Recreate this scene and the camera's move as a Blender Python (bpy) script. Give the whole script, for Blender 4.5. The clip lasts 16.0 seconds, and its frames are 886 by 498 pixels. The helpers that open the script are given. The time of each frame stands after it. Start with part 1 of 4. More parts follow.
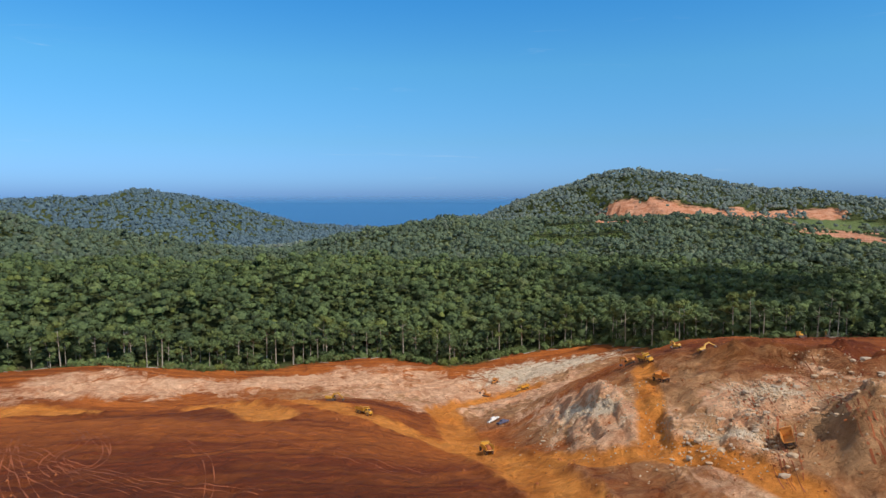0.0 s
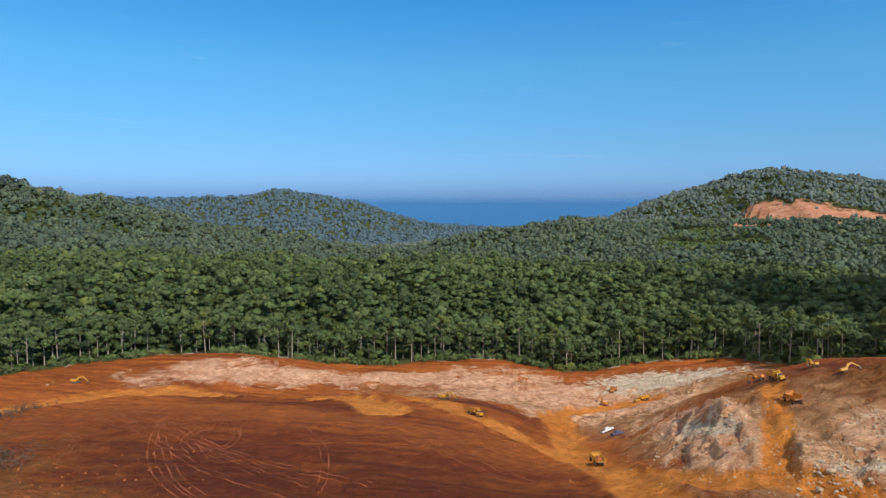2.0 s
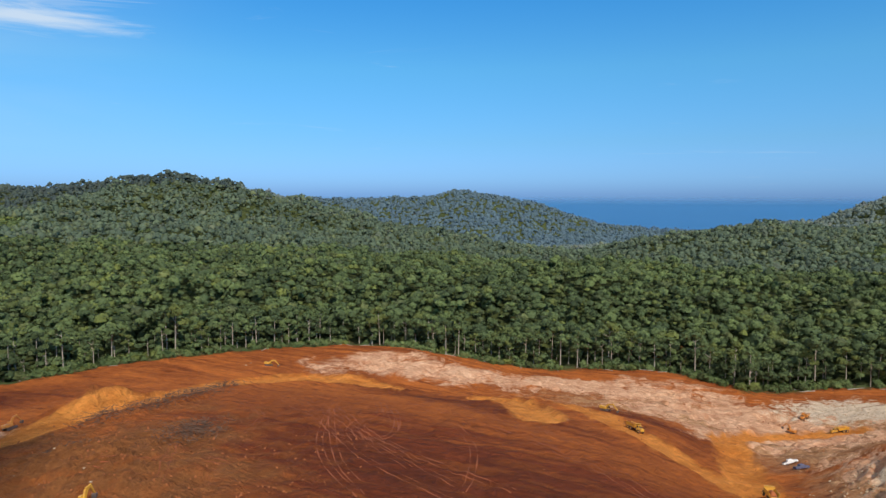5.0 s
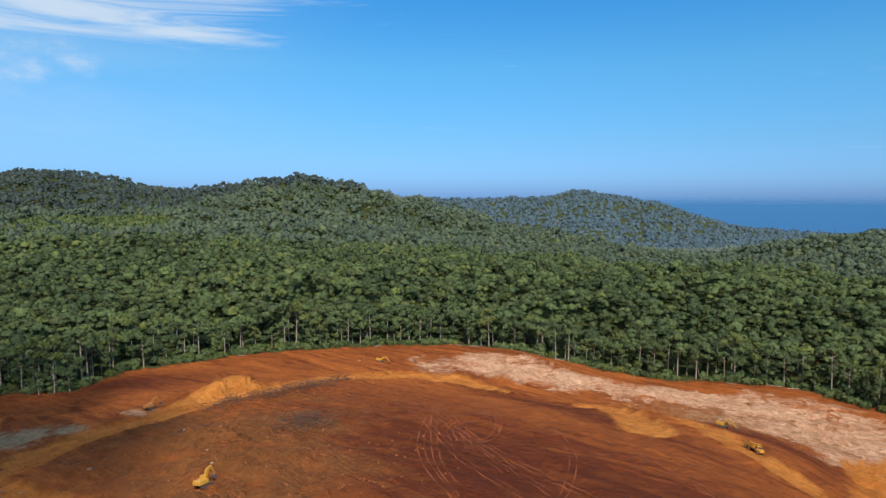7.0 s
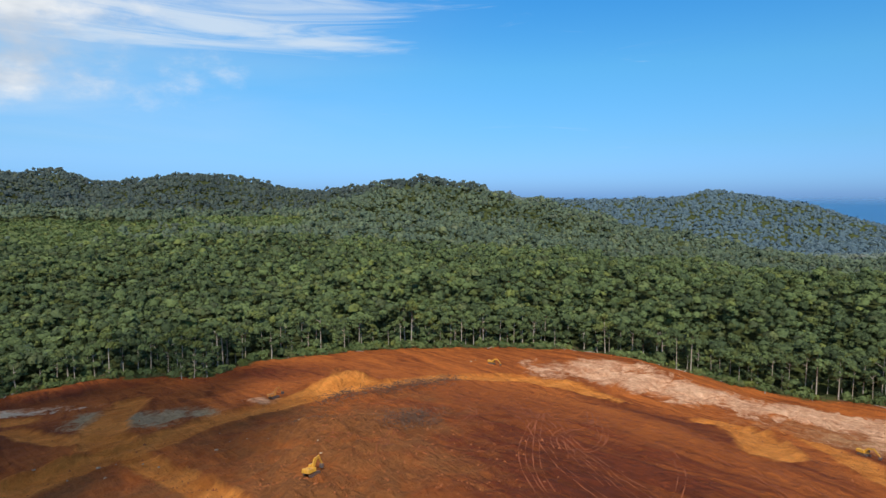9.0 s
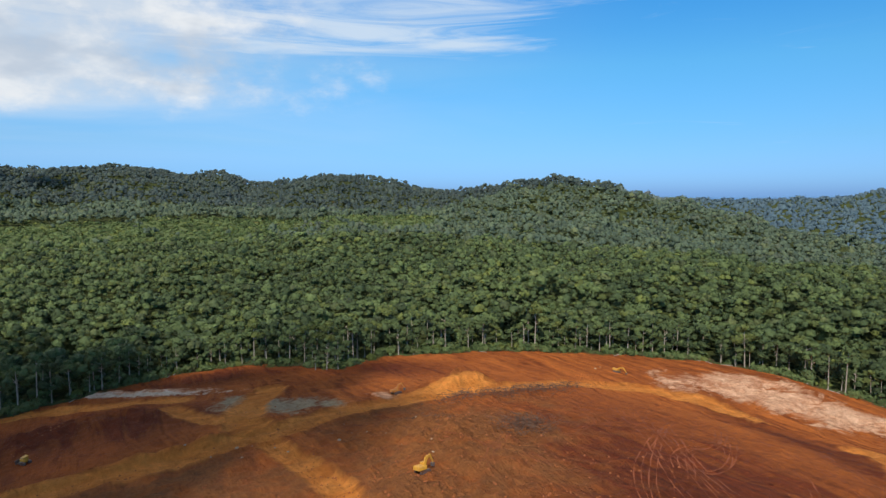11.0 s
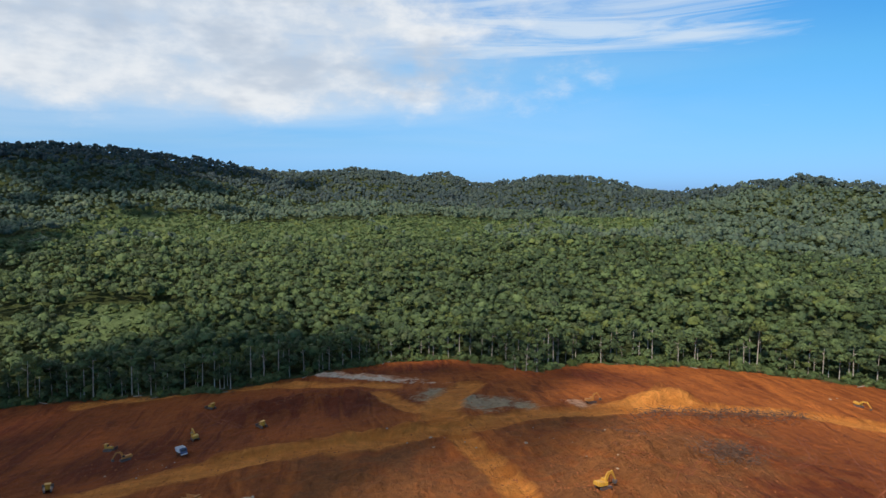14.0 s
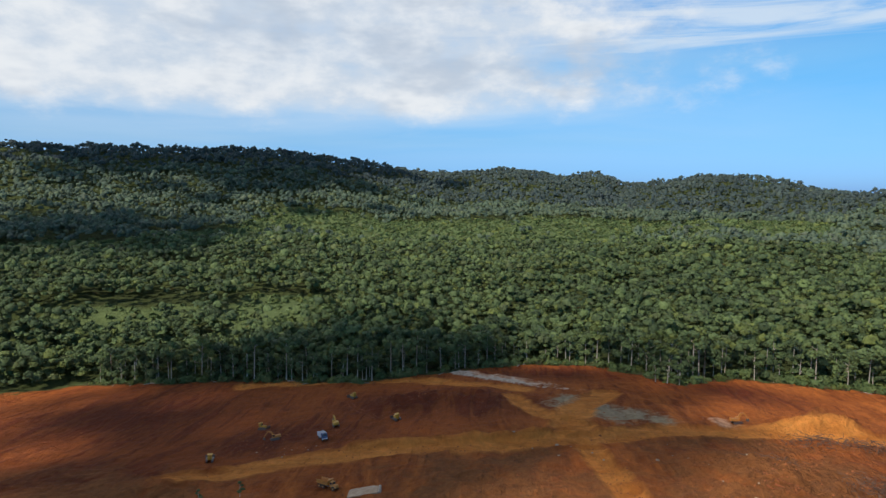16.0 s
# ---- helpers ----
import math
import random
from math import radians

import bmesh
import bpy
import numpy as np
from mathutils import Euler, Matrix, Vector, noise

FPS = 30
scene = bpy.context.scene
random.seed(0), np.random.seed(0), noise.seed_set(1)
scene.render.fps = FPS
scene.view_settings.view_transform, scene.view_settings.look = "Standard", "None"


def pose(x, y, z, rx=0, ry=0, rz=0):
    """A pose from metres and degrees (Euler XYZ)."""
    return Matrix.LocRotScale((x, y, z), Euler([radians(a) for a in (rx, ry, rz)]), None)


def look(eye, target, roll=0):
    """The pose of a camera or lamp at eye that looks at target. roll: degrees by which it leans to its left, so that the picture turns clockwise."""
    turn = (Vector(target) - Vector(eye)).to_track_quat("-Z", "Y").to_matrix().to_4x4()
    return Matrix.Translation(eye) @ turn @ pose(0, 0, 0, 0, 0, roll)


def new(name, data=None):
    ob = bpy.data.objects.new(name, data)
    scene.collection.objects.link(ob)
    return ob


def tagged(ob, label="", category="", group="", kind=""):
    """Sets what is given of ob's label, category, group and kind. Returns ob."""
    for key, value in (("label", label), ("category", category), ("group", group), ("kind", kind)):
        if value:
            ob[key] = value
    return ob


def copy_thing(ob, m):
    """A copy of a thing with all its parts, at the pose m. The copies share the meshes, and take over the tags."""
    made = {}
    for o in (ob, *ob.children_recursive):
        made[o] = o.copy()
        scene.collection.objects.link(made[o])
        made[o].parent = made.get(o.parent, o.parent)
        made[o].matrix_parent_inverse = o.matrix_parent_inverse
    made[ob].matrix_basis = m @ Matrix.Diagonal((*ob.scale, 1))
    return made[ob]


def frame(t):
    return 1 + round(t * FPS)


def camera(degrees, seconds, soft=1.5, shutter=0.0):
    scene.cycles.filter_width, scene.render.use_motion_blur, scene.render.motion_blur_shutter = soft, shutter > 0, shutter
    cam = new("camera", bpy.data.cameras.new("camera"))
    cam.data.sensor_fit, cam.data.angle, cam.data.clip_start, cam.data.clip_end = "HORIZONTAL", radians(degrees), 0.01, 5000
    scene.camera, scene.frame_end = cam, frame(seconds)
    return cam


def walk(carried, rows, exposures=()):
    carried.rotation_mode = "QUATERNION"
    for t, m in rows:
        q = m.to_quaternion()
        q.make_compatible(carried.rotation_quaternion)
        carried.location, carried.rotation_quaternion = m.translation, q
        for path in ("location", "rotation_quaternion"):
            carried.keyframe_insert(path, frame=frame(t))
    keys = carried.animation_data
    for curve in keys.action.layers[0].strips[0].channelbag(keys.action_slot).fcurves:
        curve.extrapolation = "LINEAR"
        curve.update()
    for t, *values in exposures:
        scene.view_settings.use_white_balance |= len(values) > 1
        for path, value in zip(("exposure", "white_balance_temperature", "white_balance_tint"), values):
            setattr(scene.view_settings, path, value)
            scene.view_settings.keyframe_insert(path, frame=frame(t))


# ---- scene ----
cam = camera(69.67, 16.0, soft=1.4)

# seconds, place, tilt, lean and heading of the flight
FLIGHT = [
    (0, 0.00, 0.00, 100.00, 85.06, -0.09, 0.00),
    (0.5, 0.84, -0.14, 100.31, 85.06, -0.03, 2.51),
    (1, 1.68, -0.26, 100.54, 85.08, 0.00, 5.29),
    (1.5, 2.64, -0.21, 100.79, 85.09, 0.02, 8.19),
    (2, 3.61, -0.12, 101.11, 85.09, 0.05, 11.12),
    (2.5, 4.56, -0.02, 101.36, 85.08, 0.09, 13.99),
    (3, 5.58, 0.26, 101.58, 85.09, 0.11, 16.69),
    (3.5, 6.50, 0.63, 101.84, 85.08, 0.09, 19.21),
    (4, 7.55, 1.15, 102.10, 85.10, 0.08, 21.81),
    (6.5, 13.07, 3.73, 103.57, 85.09, -0.03, 34.97),
    (7, 14.00, 4.42, 103.91, 85.10, -0.03, 37.65),
    (7.5, 15.10, 5.19, 104.21, 85.11, 0.00, 40.34),
    (8, 16.32, 6.18, 104.52, 85.13, 0.02, 43.12),
    (8.5, 17.43, 7.20, 104.67, 85.16, -0.08, 45.92),
    (9, 18.39, 8.16, 104.86, 85.18, -0.17, 48.73),
    (11.5, 23.57, 13.38, 107.39, 85.11, -0.12, 63.97),
    (12, 24.40, 14.60, 107.75, 85.13, -0.10, 67.20),
    (12.5, 25.05, 15.91, 107.97, 85.16, -0.06, 70.54),
    (13, 25.47, 17.33, 108.19, 85.16, -0.03, 73.85),
    (13.5, 25.95, 18.70, 108.38, 85.17, 0.01, 77.13),
    (14, 26.45, 20.21, 108.65, 85.16, 0.09, 80.42),
    (14.5, 26.75, 21.78, 109.08, 85.13, 0.14, 83.71),
    (15, 27.07, 23.45, 109.51, 85.10, 0.20, 87.04),
    (15.5, 27.32, 25.06, 109.90, 85.08, 0.23, 90.40),
    (16, 27.69, 26.64, 110.38, 85.04, 0.26, 93.77),
]
walk(cam, [(t, pose(x, y, z, 0, 0, heading) @ pose(0, 0, 0, tilt, 0, 0) @ pose(0, 0, 0, 0, 0, lean)) for t, x, y, z, tilt, lean, heading in FLIGHT])

# ---- light ----
SUN_HEIGHT, SUN_TURN = 48.0, 126.0   # degrees above the horizon; clockwise from +y
world = bpy.data.worlds.new("sky")
scene.world = world
world.use_nodes = True
wt = world.node_tree
sky = wt.nodes.new("ShaderNodeTexSky")
sky.sky_type, sky.sun_disc = "NISHITA", False
sky.sun_elevation, sky.sun_rotation = radians(SUN_HEIGHT), radians(SUN_TURN)
sky.air_density, sky.dust_density, sky.ozone_density, sky.altitude = 1.0, 0.6, 2.0, 200


def wnode(kind, op="", a=None, b=None, c=None):
    k = wt.nodes.new(kind)
    if op:
        k.operation = op
    for i, v in enumerate((a, b, c)):
        if isinstance(v, (int, float)):
            k.inputs[i].default_value = v
        elif v is not None:
            wt.links.new(v, k.inputs[i])
    return k


def wmath(op, a, b=None, c=None):
    return wnode("ShaderNodeMath", op, a, b, c).outputs[0]


def wstep(v, lo, hi):
    k = wt.nodes.new("ShaderNodeMapRange")
    k.interpolation_type = "SMOOTHSTEP"
    wt.links.new(v, k.inputs["Value"])
    k.inputs["From Min"].default_value, k.inputs["From Max"].default_value = lo, hi
    return k.outputs[0]


def wmix(f, a, b, blend="MIX"):
    k = wt.nodes.new("ShaderNodeMix")
    k.data_type, k.blend_type = "RGBA", blend
    if isinstance(f, float):
        k.inputs["Factor"].default_value = f
    else:
        wt.links.new(f, k.inputs["Factor"])
    for key, v in (("A", a), ("B", b)):
        if isinstance(v, tuple):
            k.inputs[key].default_value = (*v, 1)
        else:
            wt.links.new(v, k.inputs[key])
    return k.outputs["Result"]


way = wt.nodes.new("ShaderNodeTexCoord").outputs["Generated"]
xyz = wt.nodes.new("ShaderNodeSeparateXYZ")
wt.links.new(way, xyz.inputs[0])
height = wmath("ARCSINE", xyz.outputs[2])
turn = wmath("ARCTAN2", wmath("MULTIPLY", xyz.outputs[0], -1.0), xyz.outputs[1])
# clear tropical blue: the air's own colour by height
tint = wt.nodes.new("ShaderNodeValToRGB")
wt.links.new(wmath("MULTIPLY", height, 0.6366), tint.inputs[0])
tint.color_ramp.elements[0].position, tint.color_ramp.elements[0].color = 0.0, (0.33, 0.66, 1.55, 1)
tint.color_ramp.elements[1].position, tint.color_ramp.elements[1].color = 1.0, (1.7, 1.15, 0.92, 1)
for place, colour in ((0.015, (0.36, 0.71, 1.48, 1)), (0.03, (0.38, 0.73, 1.36, 1)), (0.05, (0.39, 0.77, 1.22, 1)), (0.12, (0.40, 0.99, 1.30, 1)), (0.19, (0.26, 0.98, 1.46, 1)), (0.32, (0.95, 1.05, 1.10, 1))):
    el = tint.color_ramp.elements.new(place)
    el.color = colour
blue = wmix(1.0, sky.outputs[0], tint.outputs[0], "MULTIPLY")


def cloud_noise(sx, sy, seed, detail, distort=0.0, lift=0.0):
    k = wt.nodes.new("ShaderNodeCombineXYZ")
    wt.links.new(wmath("MULTIPLY", turn, sx), k.inputs[0])
    wt.links.new(wmath("MULTIPLY", wmath("ADD", height, lift), sy), k.inputs[1])
    k.inputs[2].default_value = seed
    t = wt.nodes.new("ShaderNodeTexNoise")
    t.inputs["Scale"].default_value, t.inputs["Detail"].default_value, t.inputs["Distortion"].default_value = 1.0, detail, distort
    t.inputs["Roughness"].default_value = 0.58
    wt.links.new(k.outputs[0], t.inputs["Vector"])
    return t.outputs[0]


bank = wmath("MULTIPLY", wstep(turn, 0.95, 1.7), wstep(height, 0.06, 0.17))
puff = cloud_noise(8.5, 15.0, 3.7, 7)
cover = wmath("MULTIPLY", wstep(wmath("MULTIPLY_ADD", bank, 0.55, puff), 0.64, 1.04), wstep(bank, 0.0, 0.2))
streak = wmath("MULTIPLY", wmath("MULTIPLY", wstep(turn, 0.72, 1.05), wstep(height, 0.165, 0.23)), wmath("SUBTRACT", 1.0, wmath("MULTIPLY", wstep(turn, 1.6, 2.0), 0.4)))
wisp = wstep(wmath("MULTIPLY_ADD", streak, 0.34, cloud_noise(3.2, 34.0, 9.1, 8, 0.9)), 0.62, 1.0)
veil = wmath("MULTIPLY", wmath("MULTIPLY", wstep(turn, 0.7, 1.7), wstep(height, 0.02, 0.11)), wmath("MULTIPLY_ADD", cloud_noise(1.6, 12.0, 5.0, 5, 0.6), 0.9, -0.12))
sheet = wmath("MULTIPLY", wmath("MULTIPLY", wstep(turn, 1.05, 1.65), wstep(height, 0.08, 0.13)), wmath("MULTIPLY_ADD", cloud_noise(2.2, 16.0, 6.4, 6, 0.5), 1.5, -0.15))
veil = wmath("MAXIMUM", veil, wmath("MINIMUM", sheet, 0.85))
thin = wmath("MAXIMUM", wmath("MULTIPLY", wisp, 0.8), wmath("MULTIPLY", veil, 0.95))
heap = wmath("MULTIPLY", wstep(cloud_noise(4.5, 11.0, 8.3, 4), 0.50, 0.66), 0.75)
cloud_colour = wmix(wstep(puff, 0.40, 0.66), (5.5, 6.2, 7.1), (7.7, 7.9, 8.1))
cloud_colour = wmix(heap, cloud_colour, (4.3, 5.0, 6.0))
skies = wmix(thin, blue, (6.3, 7.2, 8.1))
skies = wmix(wmath("MULTIPLY", cover, 0.9), skies, cloud_colour)
wt.links.new(skies, wt.nodes["Background"].inputs[0])
wt.nodes["Background"].inputs[1].default_value = 0.11
sun = new("sun", bpy.data.lights.new("sun", "SUN"))
sun.data.energy, sun.data.angle, sun.data.color = 4.1, radians(0.9), (1.0, 0.93, 0.83)
sa, se = radians(SUN_TURN), radians(SUN_HEIGHT)
toward = Vector((math.sin(sa) * math.cos(se), math.cos(sa) * math.cos(se), math.sin(se)))
sun.matrix_world = look(toward * 100, (0, 0, 0))


# ---- materials ----
def material(name):
    m = bpy.data.materials.new(name)
    m.use_nodes = True
    return m, m.node_tree.nodes, m.node_tree.links, m.node_tree.nodes["Principled BSDF"]


def plain(name, colour, rough=0.6, metal=0.0, dirt=0.35, dirt_colour=(0.30, 0.12, 0.05), size=1.5):
    """Painted metal, rubber or glass with a film of red dust on it."""
    m, n, l, b = material(name)
    tex = n.new("ShaderNodeTexNoise")
    tex.inputs["Scale"].default_value, tex.inputs["Detail"].default_value = size, 6
    co = n.new("ShaderNodeTexCoord")
    l.new(co.outputs["Object"], tex.inputs["Vector"])
    ramp = n.new("ShaderNodeMapRange")
    ramp.inputs["From Min"].default_value, ramp.inputs["From Max"].default_value = 0.38, 0.72
    ramp.inputs["To Max"].default_value = dirt
    l.new(tex.outputs[0], ramp.inputs["Value"])
    mix = n.new("ShaderNodeMix")
    mix.data_type = "RGBA"
    mix.inputs["A"].default_value, mix.inputs["B"].default_value = (*colour, 1), (*dirt_colour, 1)
    l.new(ramp.outputs[0], mix.inputs["Factor"])
    l.new(mix.outputs["Result"], b.inputs["Base Color"])
    b.inputs["Roughness"].default_value, b.inputs["Metallic"].default_value = rough, metal
    return m


def foliage(name, dark, mid, light, crown=0.85, grain=0.55, odd=0.5):
    """Leaves: greens by crown, by clump and by stretch of wood; some crowns olive or grey-brown; shade in leaf gaps
    painted by fine noise.
    """
    m, n, l, b = material(name)

    def calc(op, x, y, z=None):
        k = n.new("ShaderNodeMath")
        k.operation = op
        for i, v in enumerate((x, y, z)):
            if isinstance(v, (int, float)):
                k.inputs[i].default_value = v
            elif v is not None:
                l.new(v, k.inputs[i])
        return k.outputs[0]

    geo = n.new("ShaderNodeNewGeometry")
    at = n.new("ShaderNodeAttribute")
    at.attribute_name = "tone"
    co = n.new("ShaderNodeTexCoord")

    def noise_at(scale, detail, rough):
        t = n.new("ShaderNodeTexNoise")
        t.inputs["Scale"].default_value, t.inputs["Detail"].default_value, t.inputs["Roughness"].default_value = scale, detail, rough
        l.new(co.outputs["Object"], t.inputs["Vector"])
        return t.outputs[0]

    stretch, leaf = noise_at(0.011, 4, 0.6), noise_at(grain, 5, 0.75)
    shade = calc("MULTIPLY_ADD", at.outputs["Fac"], crown, 0.5 - crown / 2)
    shade = calc("MULTIPLY_ADD", calc("SUBTRACT", geo.outputs["Random Per Island"], 0.5), 0.35, shade)
    shade = calc("MULTIPLY_ADD", calc("SUBTRACT", stretch, 0.5), 1.0, shade)
    # fine noise darkens the green to stand for shade between leaf clumps
    shade = calc("MULTIPLY_ADD", calc("SUBTRACT", leaf, 0.5), 1.3, shade)
    ramp = n.new("ShaderNodeValToRGB")
    ramp.color_ramp.elements[0].position, ramp.color_ramp.elements[0].color = 0.02, (*dark, 1)
    ramp.color_ramp.elements[1].position, ramp.color_ramp.elements[1].color = 1.0, (*light, 1)
    ramp.color_ramp.elements.new(0.5).color = (*mid, 1)
    l.new(shade, ramp.inputs[0])
    # a second lot drawn from the crown's tone picks the odd kinds of tree
    kind = calc("FRACT", calc("MULTIPLY", at.outputs["Fac"], 17.3), 0.0)
    colour = ramp.outputs[0]
    for lo, hi, other in ((0.84, 0.88, (1.45, 1.12, 0.55)), (0.10, 0.06, (1.25, 0.92, 1.05))):
        pick = n.new("ShaderNodeMapRange")
        l.new(kind, pick.inputs["Value"])
        pick.inputs["From Min"].default_value, pick.inputs["From Max"].default_value = lo, hi
        pick.inputs["To Max"].default_value = odd
        mix = n.new("ShaderNodeMix")
        mix.data_type, mix.blend_type = "RGBA", "MULTIPLY"
        l.new(pick.outputs[0], mix.inputs["Factor"])
        l.new(colour, mix.inputs["A"])
        mix.inputs["B"].default_value = (*other, 1)
        mix.clamp_result = False
        colour = mix.outputs["Result"]
    l.new(colour, b.inputs["Base Color"])
    bump = n.new("ShaderNodeBump")
    bump.inputs["Strength"].default_value, bump.inputs["Distance"].default_value = 1.0, 0.9 / grain
    l.new(leaf, bump.inputs["Height"])
    l.new(bump.outputs[0], b.inputs["Normal"])
    b.inputs["Roughness"].default_value = 0.65
    b.inputs["Specular IOR Level"].default_value = 0.25
    return m


LEAVES = foliage("leaves", (0.026, 0.042, 0.016), (0.078, 0.112, 0.042), (0.152, 0.204, 0.064), 0.55, 1.1, 0.45)
# valley leaves: near green shifted to grey-blue to imitate light haze
HAZED_LEAVES_MIDDLE = foliage("hazed_leaves_valley", (0.042, 0.066, 0.046), (0.086, 0.120, 0.075), (0.142, 0.186, 0.098), 0.5, 0.8, 0.4)
# ridge and far-hill leaves: blue distance haze is painted into the greens
HAZED_LEAVES_WEST = foliage("hazed_leaves_west", (0.034, 0.052, 0.052), (0.056, 0.080, 0.070), (0.090, 0.118, 0.086), 0.45, 0.6, 0.4)
HAZED_LEAVES_FAR = foliage("hazed_leaves_far", (0.086, 0.118, 0.122), (0.132, 0.174, 0.152), (0.180, 0.222, 0.168), 0.45, 0.6, 0.4)
HAZED_LEAVES_HILL = foliage("hazed_leaves_distant", (0.066, 0.112, 0.150), (0.088, 0.142, 0.172), (0.112, 0.170, 0.185), 0.5, 0.3, 0.2)
SHRUB = foliage("shrub_leaves", (0.045, 0.072, 0.022), (0.098, 0.140, 0.046), (0.165, 0.215, 0.072), 0.6, 0.6, 0.5)


def soil_material():
    m, n, l, b = material("laterite_soil")
    co = n.new("ShaderNodeTexCoord")

    def noise_at(scale, detail=6, rough=0.6, distort=0.0, stretch=None, turn=0.0):
        t = n.new("ShaderNodeTexNoise")
        t.inputs["Scale"].default_value, t.inputs["Detail"].default_value = scale, detail
        t.inputs["Roughness"].default_value, t.inputs["Distortion"].default_value = rough, distort
        if stretch:
            mp = n.new("ShaderNodeMapping")
            mp.inputs["Rotation"].default_value = (0, 0, radians(turn))
            mp.inputs["Scale"].default_value = stretch
            l.new(co.outputs["Object"], mp.inputs["Vector"])
            l.new(mp.outputs[0], t.inputs["Vector"])
        else:
            l.new(co.outputs["Object"], t.inputs["Vector"])
        return t.outputs[0]

    def math_node(op, a, c, d=None):
        k = n.new("ShaderNodeMath")
        k.operation = op
        for i, v in enumerate((a, c, d)):
            if v is None:
                continue
            if isinstance(v, (int, float)):
                k.inputs[i].default_value = v
            else:
                l.new(v, k.inputs[i])
        return k.outputs[0]

    def mixed(factor, a, c, blend="MIX"):
        k = n.new("ShaderNodeMix")
        k.data_type, k.blend_type = "RGBA", blend
        for key, v in (("A", a), ("B", c)):
            if isinstance(v, tuple):
                k.inputs[key].default_value = (*v, 1)
            else:
                l.new(v, k.inputs[key])
        if isinstance(factor, float):
            k.inputs["Factor"].default_value = factor
        else:
            l.new(factor, k.inputs["Factor"])
        return k.outputs["Result"]

    def zone(key, noise_out, sharp, wild):
        at = n.new("ShaderNodeAttribute")
        at.attribute_name = key
        shaken = math_node("MULTIPLY_ADD", math_node("SUBTRACT", noise_out, 0.5), wild, at.outputs["Fac"])
        k = math_node("MULTIPLY_ADD", math_node("SUBTRACT", shaken, 0.5), sharp, 0.5)
        c = n.new("ShaderNodeClamp")
        l.new(k, c.inputs[0])
        gate = n.new("ShaderNodeClamp")
        l.new(math_node("MULTIPLY", at.outputs["Fac"], 3.5), gate.inputs[0])
        return math_node("MULTIPLY", c.outputs[0], gate.outputs[0])

    broad, mid, fine = noise_at(0.012, 5), noise_at(0.06, 8, 0.65, 0.6), noise_at(0.45, 8, 0.7)
    strata = noise_at(1.0, 8, 0.7, 0.5, (0.035, 0.035, 0.55), 30)
    patch = noise_at(0.17, 8, 0.72, 0.8)
    swirl = noise_at(1.0, 7, 0.62, 1.6, (0.016, 0.11, 0.1), 38)
    swirl2 = noise_at(1.0, 6, 0.6, 1.2, (0.085, 0.04, 0.1), 12)
    def contrast(value, lo, hi):
        k = n.new("ShaderNodeMapRange")
        l.new(value, k.inputs["Value"])
        k.inputs["From Min"].default_value, k.inputs["From Max"].default_value = lo, hi
        return k.outputs[0]

    swirl, swirl2, patch, strata, mid = contrast(swirl, 0.36, 0.66), contrast(swirl2, 0.34, 0.68), contrast(patch, 0.3, 0.7), contrast(strata, 0.3, 0.7), contrast(mid, 0.3, 0.7)
    red = mixed(swirl, (0.19, 0.043, 0.011), (0.58, 0.165, 0.032))
    red = mixed(math_node("MULTIPLY", swirl2, 0.5), red, (0.46, 0.135, 0.030))
    colour = mixed(zone("dark", swirl, 2.0, 0.7), red, mixed(swirl, (0.075, 0.017, 0.008), (0.20, 0.045, 0.014)))
    colour = mixed(zone("ochre", mid, 2.0, 0.8), colour, mixed(fine, (0.17, 0.058, 0.018), (0.36, 0.138, 0.042)))
    rock_look = mixed(mid, (0.30, 0.130, 0.052), (0.60, 0.34, 0.17))
    colour = mixed(zone("rock", patch, 2.2, 0.5), colour, mixed(zone("white", patch, 3.0, 1.0), rock_look, (0.58, 0.43, 0.30)))
    colour = mixed(zone("pale", strata, 2.6, 1.3), colour, mixed(patch, (0.58, 0.235, 0.11), (0.82, 0.54, 0.34)))
    colour = mixed(zone("white", patch, 2.8, 1.1), colour, mixed(fine, (0.60, 0.42, 0.27), (0.76, 0.65, 0.50)))
    colour = mixed(zone("grey", patch, 2.6, 0.7), colour, mixed(fine, (0.30, 0.21, 0.11), (0.48, 0.37, 0.23)))
    colour = mixed(zone("road", swirl2, 1.8, 0.45), colour, mixed(swirl2, (0.54, 0.170, 0.028), (0.76, 0.29, 0.060)))
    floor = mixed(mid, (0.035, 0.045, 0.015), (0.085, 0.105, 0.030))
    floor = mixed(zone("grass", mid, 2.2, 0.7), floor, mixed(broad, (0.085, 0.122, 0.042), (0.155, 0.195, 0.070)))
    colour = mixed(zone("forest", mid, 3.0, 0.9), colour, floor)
    colour = mixed(zone("scar", mid, 4.0, 0.5), colour, mixed(mid, (0.42, 0.14, 0.06), (0.66, 0.36, 0.23)))
    blotch = mixed(0.6, colour, math_node("MULTIPLY_ADD", patch, 0.7, 0.65), "MULTIPLY")
    speck = mixed(0.5, blotch, math_node("MULTIPLY_ADD", fine, 1.1, 0.45), "MULTIPLY")
    l.new(speck, b.inputs["Base Color"])
    b.inputs["Roughness"].default_value, b.inputs["Specular IOR Level"].default_value = 0.95, 0.15
    bump = n.new("ShaderNodeBump")
    bump.inputs["Strength"].default_value, bump.inputs["Distance"].default_value = 1.0, 1.3
    l.new(math_node("MULTIPLY_ADD", patch, 1.0, math_node("MULTIPLY_ADD", swirl, 0.8, fine)), bump.inputs["Height"])
    l.new(bump.outputs[0], b.inputs["Normal"])
    return m


